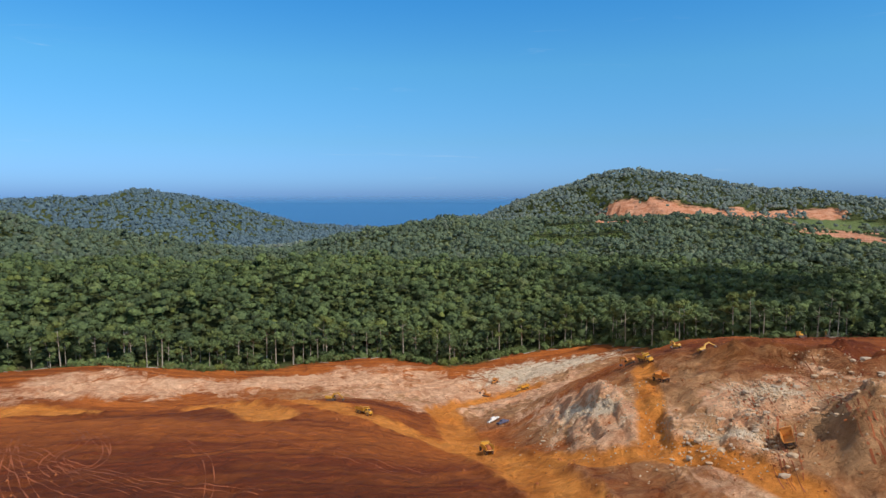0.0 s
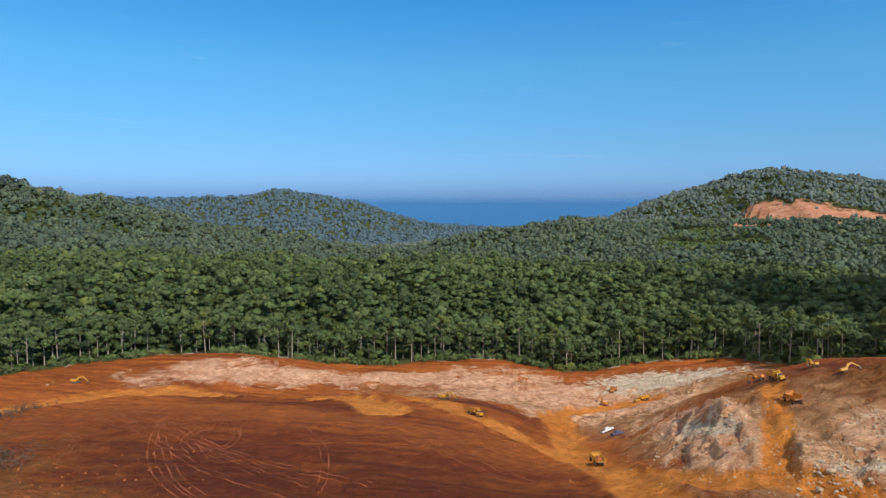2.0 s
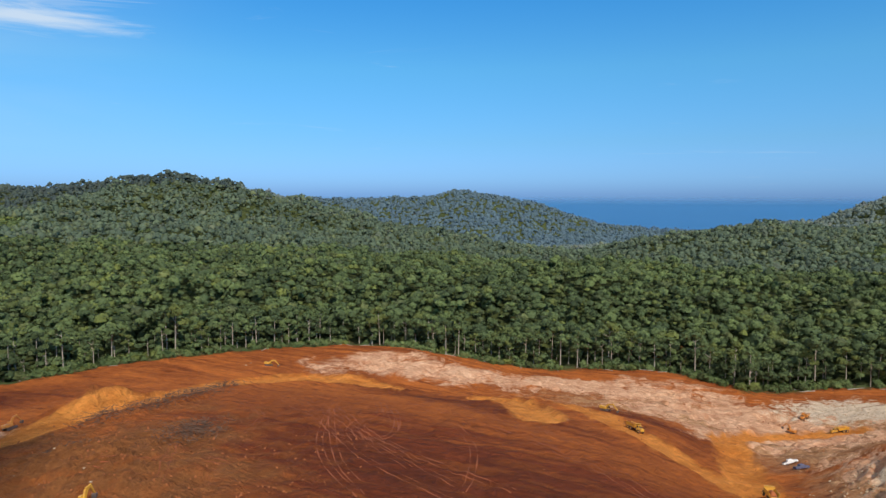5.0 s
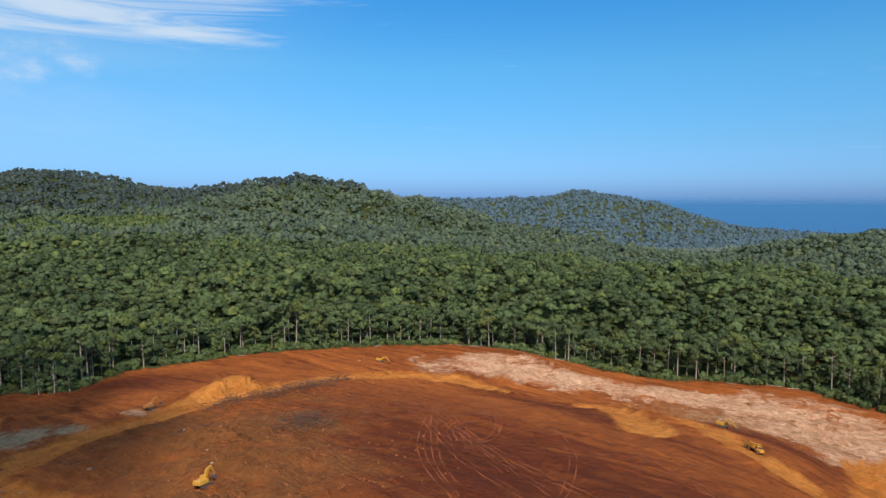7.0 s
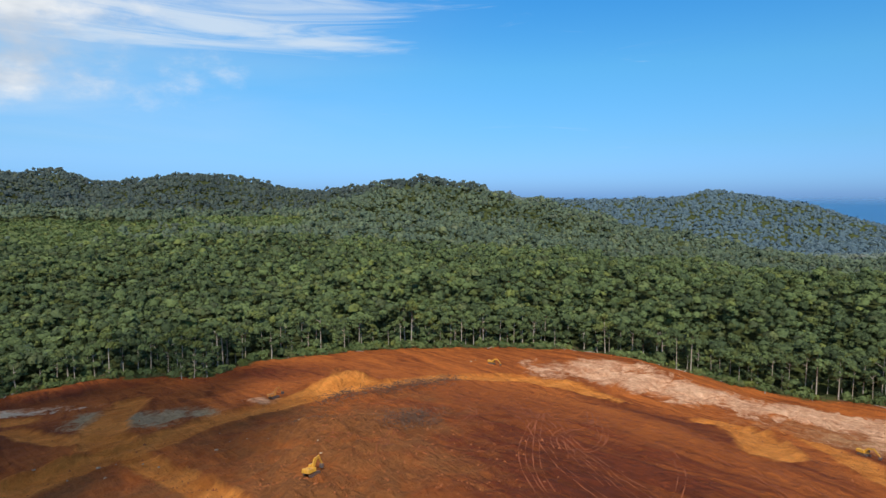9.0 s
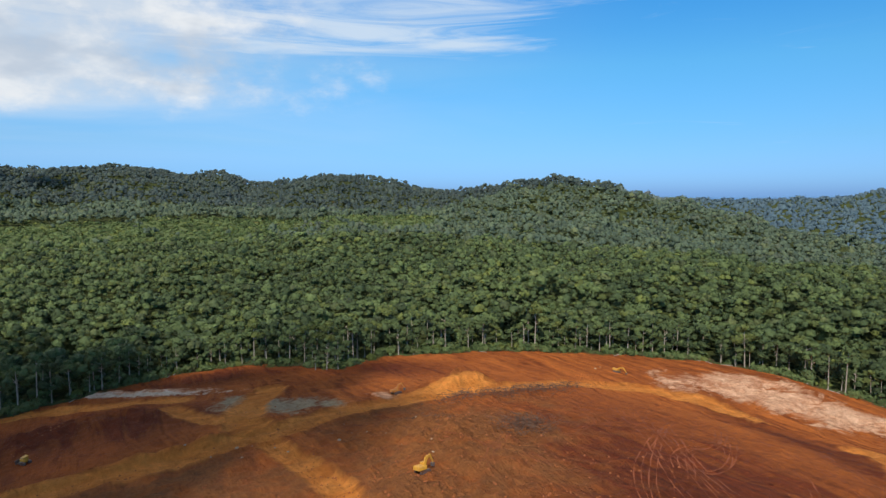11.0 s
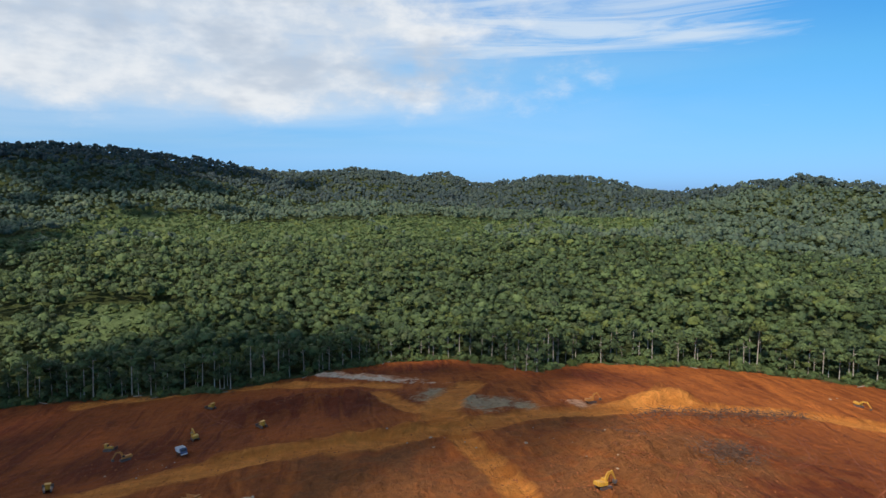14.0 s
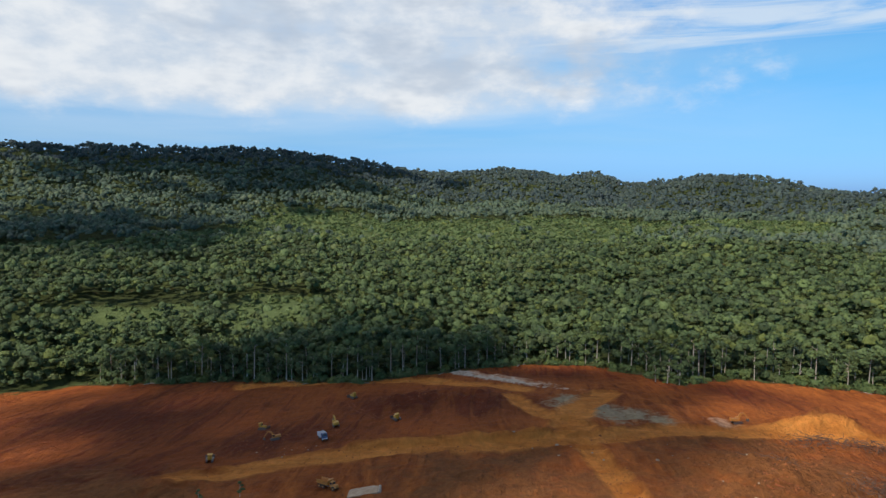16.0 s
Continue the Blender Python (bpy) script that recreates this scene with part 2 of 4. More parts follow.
def sea_material():
    m, n, l, b = material("sea_water")
    co = n.new("ShaderNodeTexCoord")
    t = n.new("ShaderNodeTexNoise")
    t.inputs["Scale"].default_value, t.inputs["Detail"].default_value = 0.004, 8
    l.new(co.outputs["Object"], t.inputs["Vector"])
    k = n.new("ShaderNodeMix")
    k.data_type = "RGBA"
    k.inputs["A"].default_value, k.inputs["B"].default_value = (0.030, 0.115, 0.27, 1), (0.045, 0.140, 0.30, 1)
    l.new(t.outputs[0], k.inputs["Factor"])
    l.new(k.outputs["Result"], b.inputs["Base Color"])
    b.inputs["Roughness"].default_value = 0.3
    # alpha thins the backdrop's far rim out into the sky, imitating haze
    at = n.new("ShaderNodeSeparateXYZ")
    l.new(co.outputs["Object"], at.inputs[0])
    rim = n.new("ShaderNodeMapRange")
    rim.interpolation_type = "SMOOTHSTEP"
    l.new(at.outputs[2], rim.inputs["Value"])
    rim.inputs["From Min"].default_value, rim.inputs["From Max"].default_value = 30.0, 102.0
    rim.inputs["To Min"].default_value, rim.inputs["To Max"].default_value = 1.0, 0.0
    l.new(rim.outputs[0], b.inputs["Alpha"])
    return m


SOIL, SEA = soil_material(), sea_material()
# grassy clearings in the woods: x, y, reach along, reach across, turn
CLEARINGS = [(-800, 650, 150, 50, 50), (-915, 430, 130, 140, 80), (-975, 190, 160, 180, 85), (-950, -20, 160, 170, 95), (-955, -230, 140, 160, 105), (-860, 120, 120, 40, 85),
             (-470, -138, 46, 62, 110), (-850, 90, 170, 60, 88), (-830, -120, 120, 50, 95), (-860, 320, 110, 50, 80), (-440, -250, 60, 26, 115), (-640, -440, 100, 60, 120), (-800, -330, 120, 60, 110), (200, 1010, 110, 70, 150), (250, 1150, 130, 60, 170), (560, 1230, 240, 60, 165), (690, 1120, 150, 60, 140), (620, 960, 120, 60, 130), (790, 1230, 120, 70, 140), (300, 1330, 100, 50, 10), 
             (-1040, 640, 60, 30, 40), (-690, 560, 40, 22, 30)]
SCARS = [(378, 1390, 62, 60, 20), (455, 1330, 105, 62, 165), (540, 1318, 75, 36, 165), (330, 1400, 60, 16, 10), (690, 1345, 110, 30, 5), (790, 1325, 50, 36, 0), (640, 1270, 110, 24, 145), (690, 1170, 110, 30, 110), (655, 1020, 130, 38, 100), (760, 1130, 70, 34, 120)]


# ---- the lie of the land ----
# mine ground: levels on a coarse lattice 82 m apart, from the south-west corner
MINE_X, MINE_Y, MINE_STEP = -400.0, -240.0, 82.0
MINE_LEVELS = np.array([
    (-17, -9, -2, 6, 15, 24, 35, 47, 60),
    (-11, -3, 4, 12, 20, 28, 38, 49, 61),
    (-5, 3, 10, 18, 25, 32, 41, 51, 61),
    (0, 8, 16, 23, 29, 36, 44, 52, 59),
    (3, 11, 20, 27, 32, 38, 47, 52, 55),
    (4, 11, 18, 25, 29, 34, 45, 48, 47),
    (5, 8, 12, 16, 18, 22, 34, 38, 38),
    (6, 5, 4, 3, 1, 5, 16, 24, 29),
    (7, 1, -5, -11, -13, -9, 0, 10, 21),
], float)

# edge of the cleared ground
CLEARED = [(300, 150), (235, 235), (190, 290), (122, 338), (100, 402), (50, 410), (3, 388), (-48, 408), (-110, 385), (-177, 352),
           (-236, 345), (-300, 240), (-322, 165), (-300, 128), (-345, 100), (-362, 62), (-345, 20), (-318, -40), (-338, -120), (-345, -220), (-260, -330),
           (0, -380), (260, -300), (340, -60)]

# crest lines of the hills: points along the crest, half width of the top, slope, slope of the skirt
CRESTS = {
    "east_hill": ([(29, 1500, 32), (112, 1596, 37), (324, 1669, 112), (477, 1685, 157), (610, 1641, 136), (778, 1569, 105), (973, 1396, 78), (1266, 1138, 45)], 60, 0.24),
    "east_foot": ([(263, 1223, 41), (431, 1175, 43), (628, 1083, 34), (887, 884, 21)], 120, 0.13),
    "valley_spur": ([(-211, 1039, -36), (-179, 1095, -8), (-146, 1141, 17), (-90, 1197, 32), (3, 1300, 36), (125, 1395, 34)], 30, 0.36),
    "dark_spur": ([(476, 1150, 42), (390, 1050, 28), (309, 950, 10), (184, 780, -14)], 35, 0.26),
    "grassy_knoll": ([(-510, -160, 8), (-482, -135, 10)], 18, 0.3),
    "far_hill": ([(-2226, 2007, 92), (-1925, 2298, 82), (-1709, 2463, 76), (-1428, 2636, 84), (-1303, 2701, 118), (-1121, 2782, 92), (-964, 2840, 61), (-682, 2921, -34), (-482, 2961, -60), (-154, 2996, -86)], 60, 0.2),
    "middle_hill": ([(-1411, 731, 106), (-1299, 826, 106), (-1197, 854, 118), (-1093, 893, 133), (-994, 946, 121), (-863, 1004, 90), (-720, 1016, 56), (-600, 1020, 32), (-525, 1020, 20), (-344, 992, 6), (-270, 980, -12), (-227, 975, -28)], 45, 0.3),
    "middle_foot": ([(-1000, 374, 55), (-920, 545, 51), (-766, 661, 46), (-621, 711, 28), (-435, 726, 2)], 110, 0.12),
    "west_hill": ([(-938, -1129, 200), (-1156, -903, 194), (-1298, -684, 191), (-1359, -556, 199), (-1471, -381, 192), (-1550, -258, 174), (-1666, -143, 153)], 60, 0.36),
    "north_west_hill": ([(-1666, -143, 148), (-1674, -10, 162), (-1673, 67, 169), (-1811, 239, 146), (-1847, 337, 163), (-1831, 422, 130), (-1752, 530, 139), (-1673, 615, 154), (-1618, 752, 138), (-1550, 890, 103)], 50, 0.26),
    "west_foot": ([(-713, -861, 69), (-970, -555, 69), (-1085, -278, 65), (-1174, 20, 65), (-1148, 269, 65), (-1025, 488, 61)], 150, 0.11),
    "near_rise": ([(463, 460, 13), (323, 554, 12), (163, 599, 16), (3, 610, 18), (-124, 597, 17), (-251, 544, 14), (-354, 457, 15)], 70, 0.19),
    "near_rise_west": ([(-447, 389, 22), (-521, 311, 15), (-592, 186, 6), (-624, 20, -5), (-592, -146, -12), (-482, -336, -13)], 120, 0.08),
}
# single heaps and hollows in the mine: x, y, height, reach along, reach across, turn in degrees
HEAPS = [(-120, 288, -9, 75, 32, 28), (12, 215, -13, 22, 45, 0), (32, 315, -16, 45, 50, 0), (92, 216, 12, 30, 46, 0), (-235, -100, -6, 50, 50, 0),
         (150, 262, 4, 45, 35, 0), (-188, 336, 4, 28, 20, 30), (-45, 396, 3, 35, 20, 0), (-115, 372, -2, 25, 20, 0)]


def spline(u):
    u = np.abs(u)
    return np.where(u < 1, (4 - 6 * u**2 + 3 * u**3) / 6, np.where(u < 2, (2 - np.minimum(u, 2))**3 / 6, 0))


def mine_level(x, y):
    n = len(MINE_LEVELS)
    gx = np.clip((x - MINE_X) / MINE_STEP, 0.0, n - 1.0)
    gy = np.clip((y - MINE_Y) / MINE_STEP, 0.0, n - 1.0)
    z = np.zeros_like(gx)
    wx = [spline(gx - j) for j in range(-1, n + 1)]
    for i in range(-1, n + 1):
        wy = spline(gy - i)
        row = MINE_LEVELS[min(max(i, 0), n - 1)]
        z += wy * sum(wx[j + 1] * row[min(max(j, 0), n - 1)] for j in range(-1, n + 1))
    for hx, hy, h, ra, rb, turn in HEAPS:
        c, s = math.cos(radians(turn)), math.sin(radians(turn))
        u, v = (x - hx) * c + (y - hy) * s, -(x - hx) * s + (y - hy) * c
        z += h * np.exp(-0.5 * ((u / ra)**2 + (v / rb)**2))
    return z


def to_line(x, y, points):
    """Distance to a line in plan, and the third value of its points, carried along it."""
    best, value = np.full(x.shape, 1e9), np.zeros(x.shape)
    for a, b in zip(points, points[1:]):
        dx, dy = b[0] - a[0], b[1] - a[1]
        s = np.clip(((x - a[0]) * dx + (y - a[1]) * dy) / (dx * dx + dy * dy), 0, 1)
        d = np.hypot(x - a[0] - s * dx, y - a[1] - s * dy)
        if len(a) > 2:
            value = np.where(d < best, a[2] + s * (b[2] - a[2]), value)
        best = np.minimum(best, d)
    return best, value


def outside(x, y):
    """Distance outside the cleared ground; negative inside."""
    ring = CLEARED + CLEARED[:1]
    d, _ = to_line(x, y, ring)
    inside = np.zeros(x.shape, bool)
    for a, b in zip(ring, ring[1:]):
        if a[1] != b[1]:
            cross = ((a[1] > y) != (b[1] > y)) & (x < (b[0] - a[0]) * (y - a[1]) / (b[1] - a[1]) + a[0])
            inside ^= cross
    return np.where(inside, -d, d)


def waves(x, y, size, seed, octaves=3):
    """Smooth uneven ground of about unit height and the given size."""
    rng = np.random.RandomState(seed)
    z, amp, k, total = np.zeros(x.shape), 1.0, 6.2832 / size, 0.0
    for _ in range(octaves):
        for _ in range(4):
            t, p, q = rng.uniform(0, 6.2832), rng.uniform(0, 6.2832), rng.uniform(0.7, 1.3)
            u = (x * math.cos(t) + y * math.sin(t)) * k * q
            z += amp * np.sin(u + p + 1.3 * np.sin(0.61 * k * (y * math.cos(t) - x * math.sin(t)) + q * 9))
        total += amp * 2
        amp, k = amp * 0.5, k * 2.1
    return z / total


def lattice(i, j, seed):
    """A fixed random value from 0 to 1 for each knot of a lattice."""
    h = (i * 374761393 + j * 668265263 + seed * 974634777) & 0xFFFFFFFF
    h = ((h ^ (h >> 13)) * 1274126177) & 0xFFFFFFFF
    return ((h ^ (h >> 16)) & 0xFFFF) / 65535.0


def rough(x, y, size, seed, octaves=4, ridged=False):
    """Broken ground of about -1 to 1: value noise, or sharp ridges."""
    z, amp, total = np.zeros(x.shape), 1.0, 0.0
    for o in range(octaves):
        u, v = x / size + 17.3 * o, y / size - 9.1 * o
        i, j = np.floor(u).astype(np.int64), np.floor(v).astype(np.int64)
        a, b = u - i, v - j
        a, b = a * a * (3 - 2 * a), b * b * (3 - 2 * b)
        n = (lattice(i, j, seed) * (1 - a) + lattice(i + 1, j, seed) * a) * (1 - b) + (lattice(i, j + 1, seed) * (1 - a) + lattice(i + 1, j + 1, seed) * a) * b
        n = n * 2 - 1
        z += amp * (1 - 2 * np.abs(n) if ridged else n)
        total += amp
        amp, size = amp * 0.52, size * 0.47
    return z / total


def country_level(x, y):
    r = np.hypot(x, y)
    z = -38.0 - 25.0 * np.clip((r - 1000) / 600, 0, 1)
    acc = np.exp(z / 9)
    for points, width, slope in CRESTS.values():
        d, crest = to_line(x, y, points)
        skirt = np.sqrt(d * d + width * width) - width
        acc = acc + np.exp(np.minimum((crest - slope * skirt), 260.0) / 9)
    z = 9 * np.log(acc)
    return z + 5 * waves(x, y, 260, 3) * np.clip((r - 500) / 300, 0, 1)


def ground_level(x, y):
    x, y = np.asarray(x, float), np.asarray(y, float)
    out = outside(x, y)
    t = np.clip((out - 8) / 130, 0, 1)
    t = t * t * (3 - 2 * t)
    uneven = 0.5 * waves(x, y, 34, 5) + 0.22 * waves(x, y, 9, 6)
    return mine_level(x, y) * (1 - t) + country_level(x, y) * t + uneven


# ---- ground ----
def clearing(x, y):
    """1 in the middle of grassy clearings, 0 in the woods."""
    c = np.zeros(x.shape)
    for cx, cy, ra, rb, turn in CLEARINGS + SCARS:
        k, s = math.cos(radians(turn)), math.sin(radians(turn))
        u, v = (x - cx) * k + (y - cy) * s, -(x - cx) * s + (y - cy) * k
        c = np.maximum(c, 1 - np.sqrt((u / ra)**2 + (v / rb)**2) + 0.25 * waves(x, y, 60, 8))
    return np.clip(c * 4, 0, 1)


def ring_steps():
    r = [0.0, 20.0, 40.0]
    while r[-1] < 3500:
        step = 1.25 if 105 < r[-1] < 260 else 1.7 if 90 < r[-1] < 430 else 5.0 if r[-1] <= 90 else min(4.0 + (r[-1] - 430) * 0.022, 40.0)
        r.append(r[-1] + step)
    return np.array(r)


def turn_steps():
    a = list(np.arange(-46, 139, 0.3)) + list(np.arange(139, 314, 5.0))
    return np.radians(np.array(a))


def mesh_object(name, verts, faces, mats, attributes=(), smooth=True):
    """One mesh from arrays: verts n x 3, faces m x 3 or m x 4, float values by point."""
    me = bpy.data.meshes.new(name)
    k = faces.shape[1]
    me.vertices.add(len(verts))
    me.vertices.foreach_set("co", np.ascontiguousarray(verts, np.float32).ravel())
    me.loops.add(faces.size)
    me.loops.foreach_set("vertex_index", np.ascontiguousarray(faces, np.int32).ravel())
    me.polygons.add(len(faces))
    me.polygons.foreach_set("loop_start", np.arange(0, faces.size, k, dtype=np.int32))
    me.polygons.foreach_set("loop_total", np.full(len(faces), k, np.int32))
    me.polygons.foreach_set("use_smooth", np.full(len(faces), smooth, bool))
    for key, values in attributes:
        me.attributes.new(key, "FLOAT", "POINT").data.foreach_set("value", np.ascontiguousarray(values, np.float32))
    for m in mats:
        me.materials.append(m)
    me.update(calc_edges=True)
    me.validate()
    return new(name, me)


rings, turns = ring_steps(), turn_steps()
RR, AA = np.meshgrid(rings, turns, indexing="ij")
GX, GY = 15 - RR * np.sin(AA), 10 + RR * np.cos(AA)
GZ = ground_level(GX, GY)
GOUT = outside(GX, GY)
nr, na = RR.shape
idx = np.arange(nr * na).reshape(nr, na)
right = np.roll(idx, -1, axis=1)
quads = np.stack([idx[:-1], idx[1:], right[1:], right[:-1]], -1).reshape(-1, 4)[:, ::-1]
# haul roads, lighter and more orange than the soil: points and half width
ROADS = [
    ([(-77, 272), (-47, 243), (-28, 222), (-5, 208), (13, 188), (19, 160), (25, 132), (30, 100), (20, 40)], 7),
    ([(20, 165), (38, 145), (49, 143), (60, 132), (68, 116)], 5.5),
    ([(49, 143), (57, 172), (66, 205)], 3.4),
    ([(10, 200), (3, 245), (-2, 276), (10, 312), (28, 325), (47, 332)], 7),
    ([(-194, 20), (-200, 62), (-212, 98), (-214, 136), (-208, 175), (-214, 218), (-206, 249), (-180, 272), (-150, 268)], 8),
    ([(-170, -75), (-188, -40), (-195, 0), (-197, 25), (-200, 58)], 8),
    ([(-198, 62), (-165, 67), (-133, 69), (-95, 60), (-60, 30)], 4.8),
    ([(-200, 60), (-225, 62), (-248, 68), (-275, 85)], 8), ([(-215, 66), (-240, 50), (-270, 40)], 5),
    ([(-325, -110), (-327, -55), (-318, -10), (-288, 45)], 7),
    ([(-100, 262), (-75, 240), (-60, 215)], 9),
]
# tyre tracks
TRACKS = [
    [(65, 110), (74, 134), (80, 147), (76, 162), (79, 181)], [(67, 110), (76, 135), (83, 148), (79, 163), (82, 182)], [(83, 115), (89, 137), (99, 164), (97, 182)], [(86, 116), (92, 137), (101, 164)],
    [(-105, 232), (-60, 200), (-20, 182)], [(-150, 225), (-90, 205), (-40, 178)], [(-180, 190), (-150, 170), (-130, 140)], [(-95, 200), (-70, 175), (-55, 150), (-52, 130)],
    [(-177, 212), (-131, 177), (-104, 159), (-80, 145), (-62, 136), (-30, 120)], [(-170, 214), (-126, 180), (-100, 163), (-76, 149), (-50, 138)],
    [(-126, 211), (-96, 183), (-91, 161), (-128, 162)], [(-133, 190), (-83, 154), (-47, 140), (-20, 132)], [(-129, 212), (-106, 186), (-114, 172), (-90, 150)],
    [(-140, 200), (-110, 150), (-70, 122)], [(-60, 190), (-30, 170), (0, 150)], [(-165, 150), (-140, 120), (-120, 100)], [(-238, -12), (-262, -30), (-284, -40)],
    [(-205, -30), (-196, -50), (-200, -62)], [(-150, 105), (-135, 122), (-118, 132)], [(-255, -120), (-215, -130), (-175, -120)], [(150, 240), (165, 290), (186, 306)],
]
# patches of other ground, and of darker colour (DARK): x, y, reach along, reach across, turn
PALE = [(42, 200, 8, 34, 10), (40, 170, 7, 16, 0), (0, 330, 60, 26, 8), (30, 290, 24, 16, 30), (22, 312, 42, 34, 0), (14, 318, 34, 18, 0), (-8, 285, 16, 10, 90), (70, 150, 6, 16, 160), (92, 168, 12, 5, 20), (52, 150, 5, 10, 30), (110, 150, 6, 12, 0), (-190, 306, 32, 18, 40), (-150, 318, 44, 15, 28), (-85, 345, 44, 18, 26), (-40, 358, 40, 18, 14), (10, 348, 38, 18, 0), (0, 292, 26, 10, 100), (60, 140, 8, 24, 5), (48, 165, 7, 16, 0), (84, 158, 10, 9, 0), (-225, 122, 8, 4, 20), (-330, 24, 45, 5, 48), (102, 150, 9, 8, 0)]
WHITE = [(83, 162, 7, 5, 0), (64, 141, 8, 4, 0), (58, 362, 34, 13, 0), (42, 188, 3, 14, 12), (100, 151, 5, 4, 0), (48, 366, 26, 15, 0), (86, 160, 6, 4, 0), (-322, 28, 38, 4, 48), (44, 178, 3, 12, 15)]
GREY = [(-242, 78, 22, 11, 55), (-262, 66, 10, 7, 0), (-228, 98, 9, 5, 0)]
DARK = [(118, 192, 44, 20, 40), (92, 206, 24, 12, 150), (104, 178, 26, 5, 140), (120, 178, 26, 7, 30), (140, 215, 40, 16, 50), (165, 275, 40, 14, 30), (14, 276, 14, 9, 60), (-30, 262, 26, 8, 150), (30, 262, 10, 16, 0), (-85, 145, 85, 34, 160), (-25, 137, 55, 25, 165), (-270, -150, 70, 60, 100), (-262, -10, 38, 30, 80), (-60, 160, 60, 9, 160), (-120, 245, 75, 9, 152), (-330, 70, 18, 36, 0), (-285, 150, 30, 18, 50), (150, 195, 50, 12, 150), (-225, -60, 45, 30, 100), (-255, 25, 26, 18, 90), (-180, -120, 40, 30, 90)]
OCHRE = [(94, 128, 12, 16, 0), (86, 192, 22, 14, 0), (-155, 112, 50, 36, 150), (-110, 90, 40, 26, 150), (-150, 30, 36, 30, 0), (-150, -90, 50, 26, 60)]
ROCK = [(78, 142, 38, 34, 0), (58, 165, 22, 44, 0), (98, 146, 26, 24, 0), (40, 185, 12, 30, 15), (30, 270, 24, 30, 0), (-20, 320, 60, 30, 10), (60, 340, 40, 30, 0)]


def patches(x, y, rows, soft=0.55):
    c = np.zeros(x.shape)
    for cx, cy, ra, rb, turn in rows:
        k, s = math.cos(radians(turn)), math.sin(radians(turn))
        u, v = (x - cx) * k + (y - cy) * s, -(x - cx) * s + (y - cy) * k
        c = np.maximum(c, 0.5 + (1 - np.sqrt((u / ra)**2 + (v / rb)**2)) * soft)
    return np.clip(c, 0, 1)


def roadway(x, y):
    c = np.zeros(x.shape)
    for points, half in ROADS:
        d, _ = to_line(x, y, points)
        c = np.maximum(c, 0.5 + (half - d) / (half * 0.9))
    return np.clip(c, 0, 1)


near_mine = (RR < 470)
zones = {}
for key, rule in (("road", roadway), ("pale", lambda x, y: patches(x, y, PALE)), ("white", lambda x, y: patches(x, y, WHITE)),
                  ("grey", lambda x, y: patches(x, y, GREY)), ("dark", lambda x, y: patches(x, y, DARK, 0.35)), ("ochre", lambda x, y: patches(x, y, OCHRE, 0.4)),
                  ("rock", lambda x, y: patches(x, y, ROCK, 0.45))):
    zones[key] = np.where(near_mine, rule(GX, GY), 0.0)
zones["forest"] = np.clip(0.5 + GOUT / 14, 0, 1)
zones["grass"] = np.maximum(clearing(GX, GY), np.clip(1 - np.abs(GOUT - 5) / 9, 0, 1) * 0.6)
zones["scar"] = np.where(RR > 700, patches(GX, GY, SCARS, 0.9), 0.0)
# uneven rock, benches in the cut face, smoother roads
uneven = 0.35 + 1.5 * zones["rock"] + 1.4 * zones["ochre"] + 0.8 * zones["pale"]
uneven = np.where(GOUT < 4, uneven * (1 - 0.8 * zones["road"]), 0.6)
GZ = GZ + np.where(near_mine, uneven * (0.8 * rough(GX, GY, 14, 41) + 0.55 * rough(GX, GY, 5.5, 42, 3, True)), 0)
crag = np.clip(zones["rock"] * 2.4 - 1.1, 0, 1) * (1 - 0.85 * np.clip(zones["road"] * 1.6, 0, 1)) * (GOUT < -4)
GZ = GZ + crag * (1.5 * rough(GX, GY, 17, 45, 4) + 1.0 * rough(GX, GY, 9, 46, 3, True) + 0.8 * rough(GX, GY, 4.2, 48, 2))
